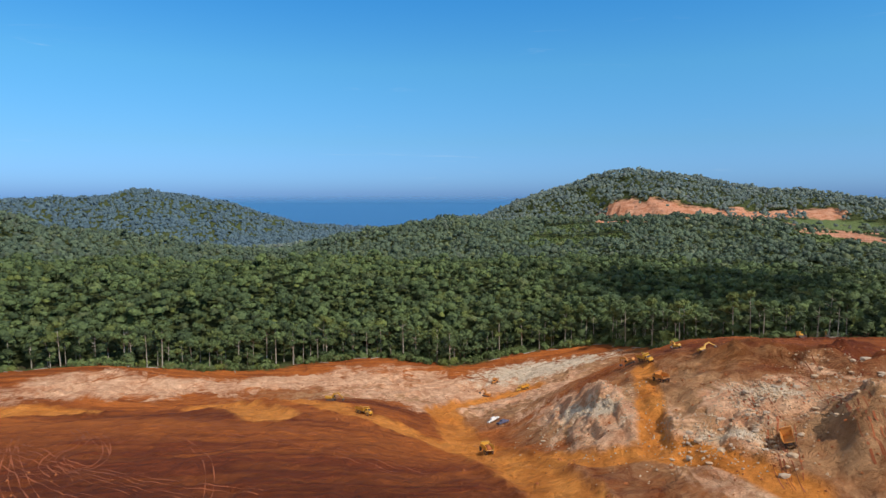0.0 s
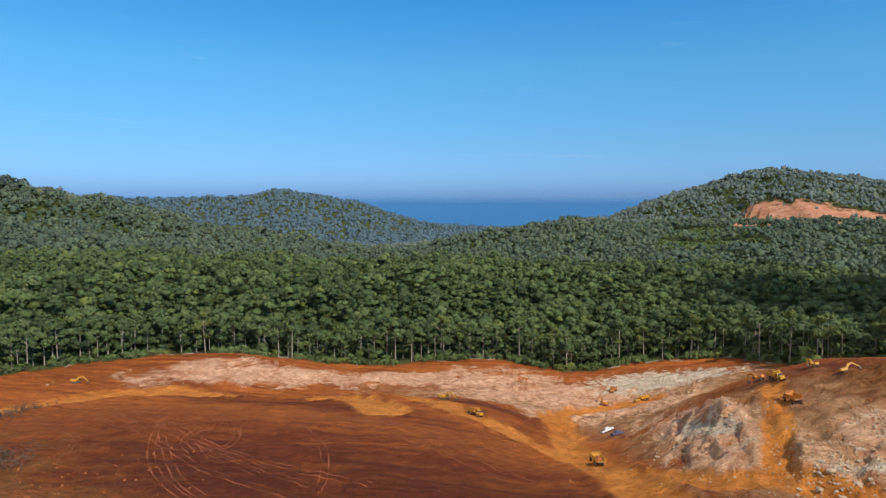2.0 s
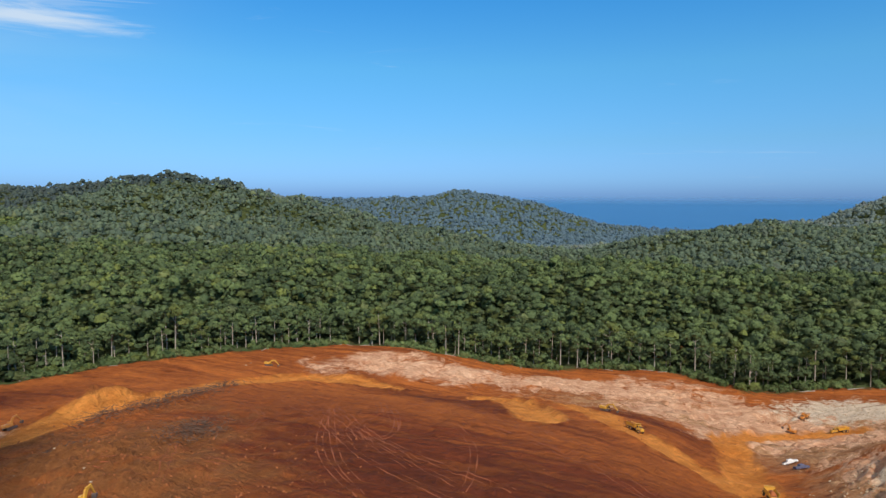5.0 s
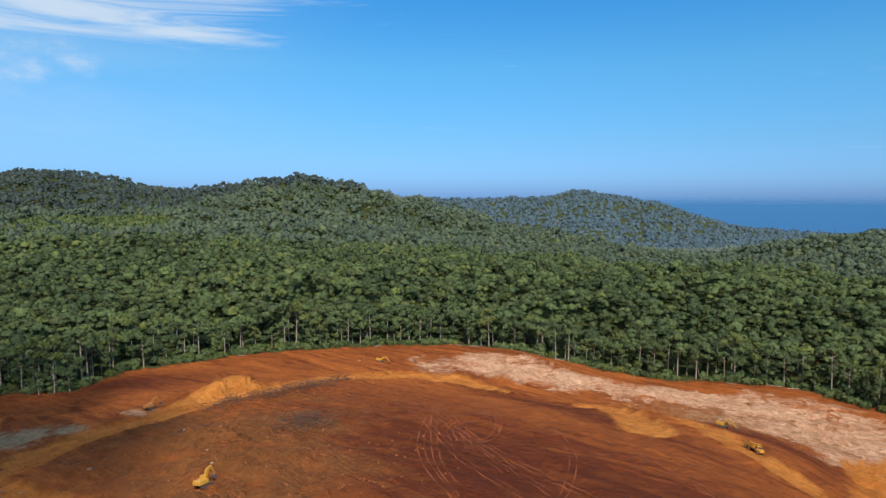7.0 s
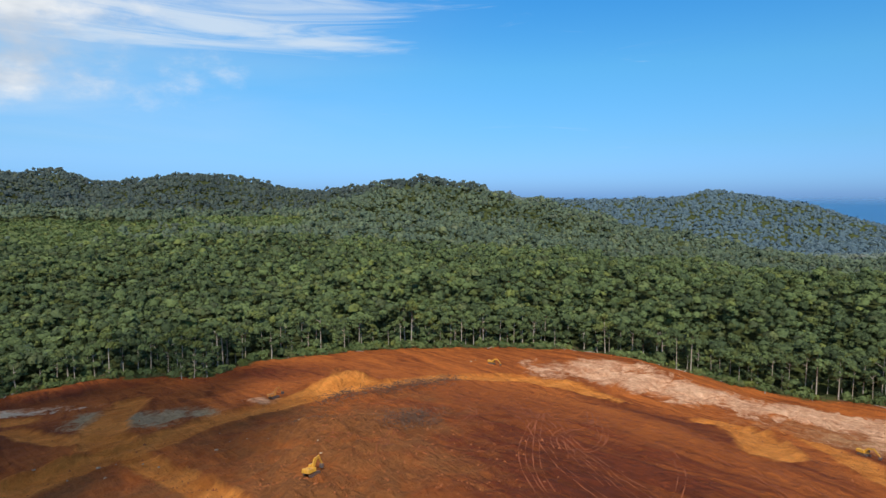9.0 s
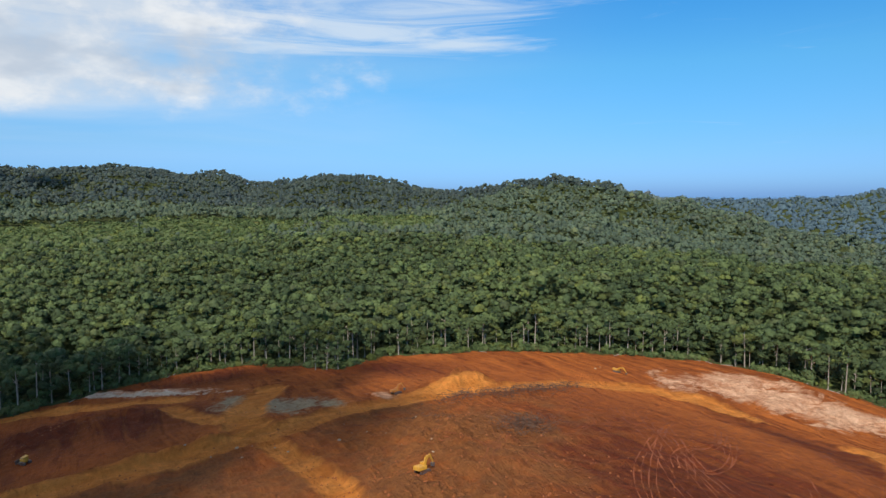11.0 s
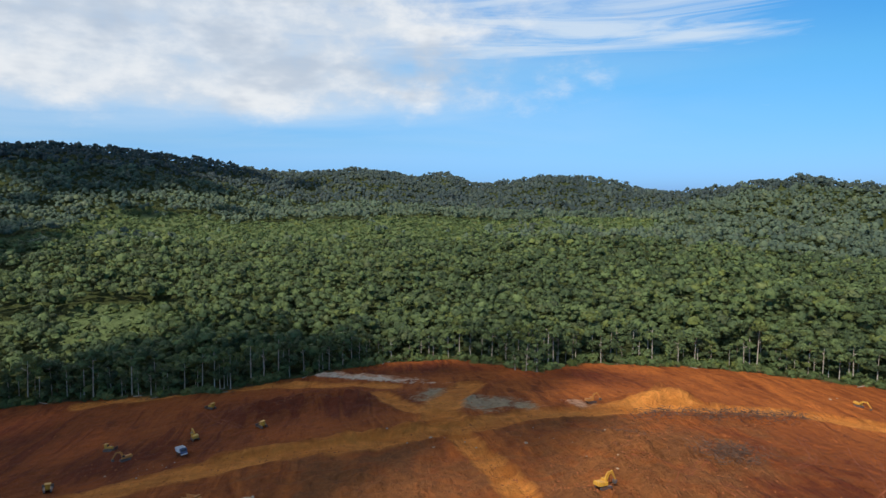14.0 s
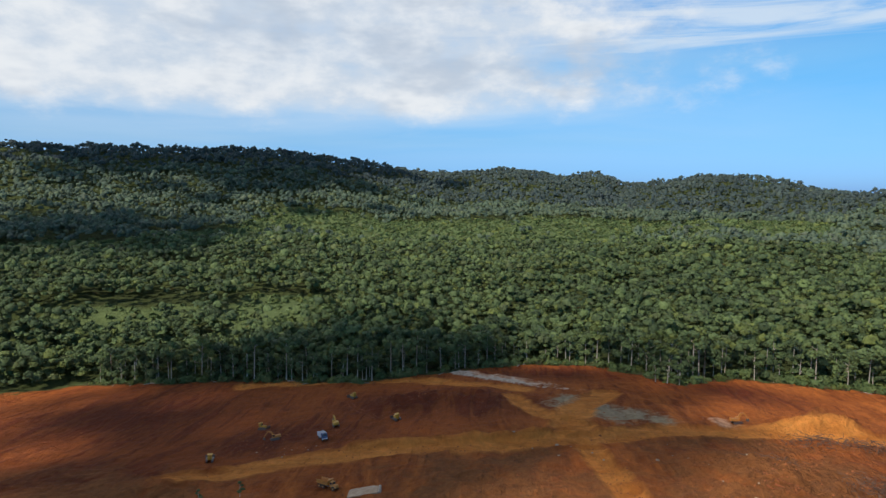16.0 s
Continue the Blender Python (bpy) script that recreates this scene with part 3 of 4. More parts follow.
# graded roads lie a little deep between pushed-up banks
for points, half in ROADS:
    d, _ = to_line(GX, GY, points)
    bank = np.exp(-((d - half - 1.0) / 1.3) ** 2) * (0.55 + 0.5 * rough(GX, GY, 18, 47, 3))
    GZ = GZ + np.where(near_mine & (GOUT < -5), bank - 0.45 * np.clip((half - d) / 2.0, 0, 1), 0)
GZ = GZ + np.where(near_mine, 0.8 * np.clip(zones["pale"] * 2 - 0.6, 0, 1) * np.sin(GZ * 2.1 + waves(GX, GY, 40, 43)), 0)
RIDGES = [([(90, 192), (103, 181), (112, 172), (126, 174)], 3.2, 2.2), ([(98, 203), (112, 193), (128, 192)], 2.6, 2.4), ([(84, 196), (92, 199)], 2.5, 2.0), ([(87, 120), (89, 131), (98, 142)], 5.0, 4.5), ([(58, 152), (62, 152), (66, 149)], 2.6, 2.2), ([(57, 166), (59, 182), (62, 192)], 2.0, 1.8), ([(46, 205), (49, 188)], 3.0, 3.0), ([(-202, -23), (-203, 15), (-207, 49)], 1.8, 1.8), ([(4, 262), (14, 278), (24, 270)], 2.5, 4.0), ([(-150, 112), (-148, 114)], 4.5, 11.0), ([(-172, 100), (-168, 103)], 3.5, 8.0), ([(-118, 82), (-112, 90)], 4.0, 9.0), ([(-222, 158), (-219, 163)], 3.5, 6.0), ([(-150, 25), (-146, 30)], 3.0, 12.0), ([(-262, -12), (-270, 5), (-266, 22)], 4.0, 11.0), ([(-150, -85), (-165, -75)], 3.0, 9.0), ([(-140, 168), (-100, 190)], 1.2, 7.0), ([(52, 200), (46, 178), (44, 160)], 2.5, 4.5), ([(95, 128), (104, 145)], 3.5, 6.0), ([(-200, 145), (-197, 172), (-204, 206)], 1.5, 4.0), ([(-60, 252), (-100, 268), (-150, 262)], 2.0, 5.0),
          ([(110, 178), (128, 198), (150, 225)], 3.0, 5.0), ([(122, 172), (145, 195), (175, 215)], 2.5, 4.0), ([(-222, 150), (-226, 170)], 4.0, 8.0), ([(-140, 95), (-125, 112)], 3.0, 9.0), ([(-165, 120), (-160, 135)], 2.5, 9.0)]
for points, high, half in RIDGES:
    d, _ = to_line(GX, GY, points)
    GZ = GZ + high * np.exp(-0.5 * (d / half)**2) * (1 + 0.3 * waves(GX, GY, 12, 44))
ground_attributes = [(key, value.ravel()) for key, value in zones.items()]


def rest(x, y):
    """Height of the finished ground mesh at a place."""
    r, a = math.hypot(x - 15, y - 10), math.atan2(-(x - 15), y - 10)
    i = min(int(np.searchsorted(rings, r)) - 1, nr - 2)
    j = min(max(int(np.searchsorted(turns, a)) - 1, 0), na - 2)
    u, v = (r - rings[i]) / (rings[i + 1] - rings[i]), (a - turns[j]) / (turns[j + 1] - turns[j])
    v = min(max(v, 0.0), 1.0)
    return float((GZ[i, j] * (1 - v) + GZ[i, j + 1] * v) * (1 - u) + (GZ[i + 1, j] * (1 - v) + GZ[i + 1, j + 1] * v) * u)

ground = mesh_object("ground", np.stack([GX, GY, GZ], -1).reshape(-1, 3), quads, [SOIL], ground_attributes)
tagged(ground, "bare red laterite mine ground running out into forest floor", "ground", kind="structure")

# sea: a broad sheet that meets the sky at eye level
sr, sa_ = np.meshgrid(np.linspace(2700, 4940, 24), np.radians(np.linspace(-75, 110, 60)), indexing="ij")
SZ = -95 + 196.5 * ((sr - 2700) / 2240) ** 0.8
si = np.arange(sr.size).reshape(sr.shape)
sq = np.stack([si[:-1, :-1], si[1:, :-1], si[1:, 1:], si[:-1, 1:]], -1).reshape(-1, 4)[:, ::-1]
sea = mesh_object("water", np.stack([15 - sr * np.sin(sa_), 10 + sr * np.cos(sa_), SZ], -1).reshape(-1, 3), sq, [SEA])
tagged(sea, "calm deep blue sea, its far rim faded out to imitate haze", "sea", kind="structure")


def softened(points, times=3):
    """A line with its corners cut, in plan."""
    p = np.array(points, float)
    for _ in range(times):
        a, b = p[:-1], p[1:]
        p = np.vstack([p[:1], np.stack([a * 0.75 + b * 0.25, a * 0.25 + b * 0.75], 1).reshape(-1, 2), p[-1:]])
    return p


def rut_strips(rows, seed):
    """Wheel ruts: pairs of narrow strips of scuffed soil on the ground, each way driven once or twice."""
    r = np.random.RandomState(seed)
    vs, fs = [], []
    for points in rows:
        line = softened(points)
        step = np.r_[0, np.cumsum(np.hypot(*np.diff(line, axis=0).T))]
        for run in range(r.randint(1, 3)):
            lo, hi = r.uniform(0, 0.2) * step[-1], r.uniform(0.8, 1.0) * step[-1]
            at = np.arange(lo, hi, 1.3)
            p = np.stack([np.interp(at, step, line[:, 0]), np.interp(at, step, line[:, 1])], 1)
            d = np.gradient(p, axis=0)
            d /= np.linalg.norm(d, axis=1, keepdims=True)
            n = np.stack([-d[:, 1], d[:, 0]], 1)
            sway = r.normal(0, 2.2) + 1.3 * np.sin(at / r.uniform(9, 20) + r.uniform(0, 6))
            for side_ in (-1.0, 1.0):
                half = r.uniform(0.10, 0.24) * (0.6 + 0.4 * np.sin(at * 0.37 + r.uniform(0, 6)))
                k = len(vs)
                for q, m, o, h in zip(p, n, sway + side_, half):
                    for e in (-h, h):
                        x, y = q + m * (o + e)
                        vs.append((x, y, rest(x, y) + 0.05))
                for i in range(k, len(vs) - 2, 2):
                    fs.append((i, i + 2, i + 3, i + 1))
    return np.array(vs), np.array(fs)


rut_v, rut_f = rut_strips(TRACKS, 71)
SCUFFED = plain("scuffed_soil", (0.30, 0.078, 0.022), 0.95, dirt=0.9, dirt_colour=(0.19, 0.045, 0.014), size=0.12)
tagged(mesh_object("tyre_tracks", rut_v, rut_f, [SCUFFED]), "pale orange wheel ruts crossing the dark red soil", "tyre tracks", kind="stuff")


# ---- woods ----
def ball(level):
    bm = bmesh.new()
    bmesh.ops.create_icosphere(bm, subdivisions=level, radius=1.0)
    bm.verts.index_update()
    v = np.array([p.co[:] for p in bm.verts])
    f = np.array([[p.index for p in q.verts] for q in bm.faces])
    bm.free()
    return v, f


BODY_COARSE, BODY_FINE = ball(1), ball(2)
# the under-side of a small crown is never open to view
BODY_COARSE = BODY_COARSE[0], BODY_COARSE[1][BODY_COARSE[0][BODY_COARSE[1]].mean(1)[:, 2] > -0.6]


def leaf_cloud(centres, radii, tall, count, size, rng, core=True):
    """Crowns made of loose triangular sprays of leaves round a small core. Returns points, faces and a tone for each point."""
    n = len(centres)
    d = rng.normal(size=(n, count, 3))
    d /= np.linalg.norm(d, axis=2, keepdims=True)
    d[:, :, 2] = np.where(d[:, :, 2] < -0.35, -d[:, :, 2], d[:, :, 2])
    lump = rng.normal(size=(n, 5, 3))
    lump /= np.linalg.norm(lump, axis=2, keepdims=True)
    near = np.max(np.einsum("nki,nji->nkj", d, lump), axis=2)
    reach = (0.62 + 0.42 * np.clip(near, 0, 1) ** 2) * rng.uniform(0.88, 1.08, (n, count))
    p = d * reach[:, :, None] * radii[:, None, None]
    p[:, :, 2] *= tall[:, None]
    p += centres[:, None, :]
    nn = d + rng.normal(size=d.shape) * 0.45
    nn /= np.linalg.norm(nn, axis=2, keepdims=True)
    t1 = np.cross(nn, rng.normal(size=d.shape))
    t1 /= np.linalg.norm(t1, axis=2, keepdims=True) + 1e-9
    t2 = np.cross(nn, t1)
    s = (radii[:, None] * size * rng.uniform(0.6, 1.25, (n, count)))[:, :, None]
    v = np.stack([p + t1 * s, p - t1 * s * 0.5 + t2 * s * 0.87, p - t1 * s * 0.5 - t2 * s * 0.87], 2).reshape(-1, 3)
    f = np.arange(len(v)).reshape(-1, 3)
    tone = rng.beta(0.9, 0.9, n)
    tones = np.repeat(tone, count * 3)
    if core:
        bv, bf = BODY_FINE if count > 60 else BODY_COARSE
        m = len(bv)
        swell = 0.80 + 0.26 * np.clip(np.max(np.einsum("ki,nji->nkj", bv, lump), axis=2), 0, 1) ** 2 + rng.normal(0, 0.13, (n, m))
        cv = bv[None] * swell[:, :, None] * radii[:, None, None] * 0.88
        cv[:, :, 2] *= tall[:, None]
        cv = (cv + centres[:, None, :]).reshape(-1, 3)
        cf = (bf[None] + (np.arange(n) * m)[:, None, None]).reshape(-1, 3) + len(v)
        v, f, tones = np.vstack([v, cv]), np.vstack([f, cf]), np.r_[tones, np.repeat(tone, m)]
    return v, f, tones


def scatter(rng, lo, hi, from_deg, to_deg, area):
    """Even random places in a sector of the country."""
    n = int(0.5 * radians(to_deg - from_deg) * (hi * hi - lo * lo) / area)
    r = np.sqrt(rng.uniform(lo * lo, hi * hi, n))
    a = np.radians(rng.uniform(from_deg, to_deg, n))
    return 15 - r * np.sin(a), 10 + r * np.cos(a)


def in_sight(x, y, z, lift=16.0):
    """True where no hill stands between the place and the air above the mine."""
    ok = np.ones(x.shape, bool)
    for s in np.linspace(0.3, 0.97, 26):
        hx, hy = 15 + (x - 15) * s, 10 + (y - 10) * s
        ok &= ground_level(hx, hy) + 4 < (106 + lift) + (z - 106 - lift) * s
    return ok


def wood(name, label, seed, lo, hi, a0, a1, area, radius, height, count, size, mat, cull=True, margin=6.0, deep=1.0):
    rng = np.random.RandomState(seed)
    x, y = scatter(rng, lo, hi, a0, a1, area)
    keep = (outside(x, y) > margin) & (clearing(x, y) < rng.uniform(0.05, 0.95, len(x)))
    x, y = x[keep], y[keep]
    z = ground_level(x, y)
    if cull:
        keep = in_sight(x, y, z + height)
        x, y, z = x[keep], y[keep], z[keep]
    n = len(x)
    giant = rng.random_sample(n) < 0.11
    r = radius * np.where(giant, rng.uniform(1.15, 1.75, n), rng.uniform(0.5, 1.15, n))
    tall = rng.uniform(0.5, 0.9, n) * deep
    top = height * np.where(giant, rng.uniform(1.02, 1.25, n), rng.uniform(0.74, 1.06, n)) * (0.86 + 0.34 * waves(x, y, 90, 12))
    c = np.stack([x, y, z + top - r * tall], 1)
    v, f, tone = leaf_cloud(c, r, tall, count, size, rng)
    ob = mesh_object(name, v, f, [mat], [("tone", tone)], smooth=True)
    return tagged(ob, label, "forest", kind="stuff")


wood("near_forest", "dense dark green tropical forest behind the cleared ground", 21, 330, 680, -39, 132, 24, 3.5, 20, 26, 0.27, LEAVES, margin=11.0)
wood("edge_understorey", "lower leafy trees filling the forest edge", 26, 300, 520, -39, 132, 42, 3.0, 10, 22, 0.34, LEAVES, margin=4.0)
wood("middle_forest", "dense green forest canopy on rolling land", 22, 680, 820, -39, 132, 28, 3.6, 18, 13, 0.32, LEAVES)
wood("valley_forest", "forest covering the valley and lower hillsides, slight haze in its leaf colour", 25, 820, 1330, -39, 132, 47, 4.2, 17, 6, 0.42, HAZED_LEAVES_MIDDLE, deep=1.25)
# woods beyond 1330 m wear the leaf colours with haze in them
wood("east_ridge_forest", "forest on the cleared hill, its green made bluish for haze", 23, 1330, 1900, -39, 3, 60, 4.2, 15, 4, 0.48, HAZED_LEAVES_FAR, deep=1.35)
wood("valley_head_forest", "forest where the valley opens to the sea, its green made bluish for haze", 27, 1330, 1520, 3, 45, 60, 4.4, 15, 4, 0.48, HAZED_LEAVES_FAR, deep=1.35)
wood("west_ridge_forest", "dark forest on the high western ridges, made bluish for haze", 28, 1330, 1950, 45, 132, 66, 4.5, 16, 4, 0.48, HAZED_LEAVES_WEST, deep=1.35)
wood("distant_forest", "forest on the distant coastal hill, made bluish for haze", 24, 1520, 3250, 1, 60, 260, 9.0, 13, 3, 0.55, HAZED_LEAVES_HILL, deep=1.35)


# ---- building tools ----
def part(name, bm, mat, parent, label=""):
    me = bpy.data.meshes.new(name)
    bm.to_mesh(me)
    bm.free()
    me.materials.append(mat)
    ob = new(name, me)
    ob.parent = parent
    return tagged(ob, label)


def block(bm, size, at, taper=(1, 1), shift=(0, 0), bevel=0.0, rot=0.0):
    """A box standing on at, whose top is drawn in by taper and moved by shift; rot turns it about y."""
    sx, sy, sz = size
    v = []
    for z, kx, ky, ox, oy in ((0, 1, 1, 0, 0), (sz, taper[0], taper[1], *shift)):
        for x, y in ((-0.5, -0.5), (0.5, -0.5), (0.5, 0.5), (-0.5, 0.5)):
            v.append(Vector((x * sx * kx + ox, y * sy * ky + oy, z)))
    if rot:
        m = Matrix.Rotation(radians(rot), 3, "Y")
        v = [m @ p for p in v]
    v = [bm.verts.new(p + Vector(at)) for p in v]
    faces = [bm.faces.new([v[i] for i in f]) for f in ((3, 2, 1, 0), (4, 5, 6, 7), (0, 1, 5, 4), (1, 2, 6, 5), (2, 3, 7, 6), (3, 0, 4, 7))]
    if bevel:
        edges = list({e for f in faces for e in f.edges})
        bmesh.ops.bevel(bm, geom=edges, offset=bevel, segments=1, affect="EDGES")
    return bm


def wheel_disc(bm, radius, width, at, sides=16, inner=0.0):
    """A disc on a level axle along y, with rounded shoulders."""
    rings_ = [(-0.5, 0.86), (-0.36, 1.0), (0.36, 1.0), (0.5, 0.86)]
    loops = []
    for off, k in rings_:
        loops.append([bm.verts.new(Vector(at) + Vector((radius * k * math.cos(a), off * width, radius * k * math.sin(a)))) for a in [6.2832 * i / sides for i in range(sides)]])
    for a, b in zip(loops, loops[1:]):
        for i in range(sides):
            bm.faces.new((a[i], a[(i + 1) % sides], b[(i + 1) % sides], b[i]))
    bm.faces.new(loops[0][::-1])
    bm.faces.new(loops[-1])
    bmesh.ops.recalc_face_normals(bm, faces=bm.faces)
    return bm


def bar(bm, a, b, wa, wb, deep=1.0):
    """A tapering box beam from a to b in the xz plane: width across y and depth."""
    a, b = Vector(a), Vector(b)
    d = (b - a).normalized()
    up = Vector((0, 1, 0)).cross(d)
    v = []
    for p, w in ((a, wa), (b, wb)):
        for s, t in ((-1, -1), (1, -1), (1, 1), (-1, 1)):
            v.append(bm.verts.new(p + Vector((0, s * w * 0.35, 0)) + up * (t * w * 0.5 * deep)))
    for f in ((3, 2, 1, 0), (4, 5, 6, 7), (0, 1, 5, 4), (1, 2, 6, 5), (2, 3, 7, 6), (3, 0, 4, 7)):
        bm.faces.new([v[i] for i in f])
    return bm


def track_belt(bm, length, width, high, at, steps=7):
    """A crawler track: a flattened loop round the sprockets."""
    r = high / 2
    prof = [(length / 2 - r + r * math.sin(a), r - r * math.cos(a)) for a in [math.pi * i / steps for i in range(steps + 1)]]
    prof += [(-x, z) for x, z in reversed(prof)]
    sides = [[bm.verts.new(Vector(at) + Vector((x, s * width / 2, z))) for x, z in prof] for s in (-1, 1)]
    for i in range(len(prof)):
        j = (i + 1) % len(prof)
        bm.faces.new((sides[0][i], sides[0][j], sides[1][j], sides[1][i]))
    bm.faces.new(sides[0])
    bm.faces.new(sides[1][::-1])
    bmesh.ops.recalc_face_normals(bm, faces=bm.faces)
    return bm


YELLOW = plain("yellow_paint", (0.64, 0.33, 0.03), 0.45, dirt=0.55)
ORANGE = plain("orange_paint", (0.60, 0.23, 0.035), 0.5, dirt=0.6)
WHITE_PAINT = plain("white_paint", (0.75, 0.74, 0.72), 0.4, dirt=0.3)
BLUE_PAINT = plain("blue_paint", (0.05, 0.075, 0.15), 0.4, dirt=0.3)
STEEL = plain("worn_steel", (0.16, 0.14, 0.13), 0.5, 0.6, dirt=0.6)
RUBBER = plain("rubber", (0.03, 0.028, 0.026), 0.85, dirt=0.6)
GLASS = plain("dark_glass", (0.03, 0.04, 0.05), 0.1, dirt=0.2)
TIN = plain("rusty_tin", (0.42, 0.26, 0.14), 0.6, 0.2, dirt=0.7)
BARK = plain("pale_bark", (0.40, 0.35, 0.28), 0.9, dirt=0.6, dirt_colour=(0.16, 0.13, 0.09), size=0.8)
DEADWOOD = plain("dead_wood", (0.12, 0.062, 0.036), 0.9, dirt=0.6, dirt_colour=(0.10, 0.06, 0.04), size=0.6)
STONE = plain("weathered_stone", (0.42, 0.33, 0.24), 0.9, dirt=0.7, dirt_colour=(0.22, 0.12, 0.06), size=0.9)
PALE_STONE = plain("pale_stone", (0.50, 0.36, 0.23), 0.9, dirt=0.8, dirt_colour=(0.34, 0.20, 0.11), size=0.9)


def thing(name, label, category, group=""):
    return tagged(new(name), label, category, group)


def excavator(label, paint, reach=0.0):
    """A crawler excavator, facing +x, on the ground at its origin. reach: 0 boom folded, 1 stretched out."""
    e = thing("excavator", label, "excavator", "excavators in the mine")
    for s in (-1, 1):
        part("crawler_track", track_belt(bmesh.new(), 4.3, 0.62, 1.0, (0, s * 1.2, 0)), STEEL, e, "muddy steel crawler track")
    part("undercarriage", block(bmesh.new(), (2.4, 1.8, 0.55), (0, 0, 0.45), bevel=0.06), STEEL, e)
    part("slew_ring", block(bmesh.new(), (1.5, 1.5, 0.2), (0, 0, 1.0), bevel=0.05), STEEL, e)
    part("upper_body", block(bmesh.new(), (3.2, 2.8, 1.15), (-0.9, 0, 1.2), (0.96, 0.96), bevel=0.12), paint, e)
    part("counterweight", block(bmesh.new(), (1.0, 2.75, 1.3), (-2.5, 0, 1.25), (0.8, 0.95), (0.08, 0), bevel=0.2), paint, e)
    cab = part("cab", block(bmesh.new(), (1.7, 1.05, 1.75), (0.75, 0.82, 1.2), (0.78, 0.92), (-0.1, 0), bevel=0.1), paint, e)
    part("windscreen", block(bmesh.new(), (0.06, 0.86, 1.1), (1.6, 0.82, 1.7), (1, 0.9), (-0.2, 0)), GLASS, cab, "dark tinted glass")
    part("side_window", block(bmesh.new(), (1.1, 0.05, 0.8), (0.7, 1.34, 1.95), (0.9, 1), (0, -0.02)), GLASS, cab, "dark tinted glass")
    part("exhaust", wheel_disc(bmesh.new(), 0.09, 0.16, (-1.6, -0.7, 2.5), 8), STEEL, e)
    k = (2.6 + 1.2 * reach, 5.0 - 0.8 * reach)
    tip = (k[0] + 1.6 + 1.6 * reach, 2.2 - 0.6 * reach)
    part("boom", bar(bar(bmesh.new(), (0.2, -0.25, 1.6), (k[0] * 0.5, -0.25, k[1] - 0.6), 0.75, 0.9), (k[0] * 0.5, -0.25, k[1] - 0.65), (k[0] + 0.3, -0.25, k[1] - 0.2), 0.9, 0.5), paint, e)
    part("stick", bar(bmesh.new(), (k[0], -0.25, k[1]), (tip[0], -0.25, tip[1]), 0.65, 0.4), paint, e)
    part("hydraulic_ram", bar(bmesh.new(), (0.7, -0.25, 1.5), (k[0] * 0.55, -0.25, k[1] - 1.0), 0.2, 0.18), STEEL, e, "dark steel hydraulic ram")
    part("bucket", block(bmesh.new(), (0.9, 1.25, 1.1), (tip[0] - 0.25, -0.25, tip[1] - 1.15), (1.15, 1.0), (0.15, 0), bevel=0.12), STEEL, e, "worn steel bucket")
    return e


def hauler(label, paint, loaded=False):
    """An articulated six-wheel dump truck facing +x."""
    t = thing("dump_truck", label, "dump truck", "dump trucks on the haul roads")
    part("rear_chassis", block(bmesh.new(), (5.6, 1.1, 0.6), (-1.6, 0, 0.95), bevel=0.05), STEEL, t)
    part("bonnet", block(bmesh.new(), (2.1, 2.1, 1.25), (4.0, 0, 1.1), (0.9, 0.85), (-0.1, 0), bevel=0.15), paint, t)
    cab = part("cab", block(bmesh.new(), (1.7, 2.3, 2.1), (2.5, 0, 1.2), (0.8, 0.88), (-0.05, 0), bevel=0.12), paint, t)
    part("windscreen", block(bmesh.new(), (0.07, 1.8, 0.85), (3.25, 0, 2.2), (1, 0.9), (-0.12, 0)), GLASS, cab, "dark glass")
    for s in (-1, 1):
        part("side_window", block(bmesh.new(), (1.0, 0.06, 0.75), (2.45, s * 1.09, 2.25), (0.9, 1), (0, -0.04 * s)), GLASS, cab, "dark glass")
    bm = bmesh.new()
    for s in (-1, 1):
        block(bm, (5.6, 0.16, 1.5), (-1.9, s * 1.28, 1.75), (1.04, 1), (0, s * 0.24))
    block(bm, (5.2, 2.6, 0.2), (-1.9, 0, 1.58))
    block(bm, (0.18, 3.0, 2.0), (0.95, 0, 1.75), (1, 1.08), (0.25, 0))
    block(bm, (0.9, 2.9, 0.16), (1.4, 0, 3.7))
    block(bm, (1.0, 2.6, 0.18), (-4.9, 0, 1.75), (1, 1), (0, 0), 0, 24)
    dump = part("dump_body", bm, paint, t, "dusty steel dump body")
    if loaded:
        part("load", block(bmesh.new(), (5.0, 2.4, 1.35), (-1.9, 0, 1.9), (0.5, 0.4), bevel=0.3), HEAP_SOIL, dump, "heaped red ore")
    for x in (3.7, -1.5, -3.4):
        for s in (-1, 1):
            w = part("wheel", wheel_disc(bmesh.new(), 0.82, 0.62, (x, s * 1.15, 0.8)), RUBBER, t, "large black tyre")
            part("rim", wheel_disc(bmesh.new(), 0.42, 0.66, (x, s * 1.15, 0.8), 10), paint, w)
    return t


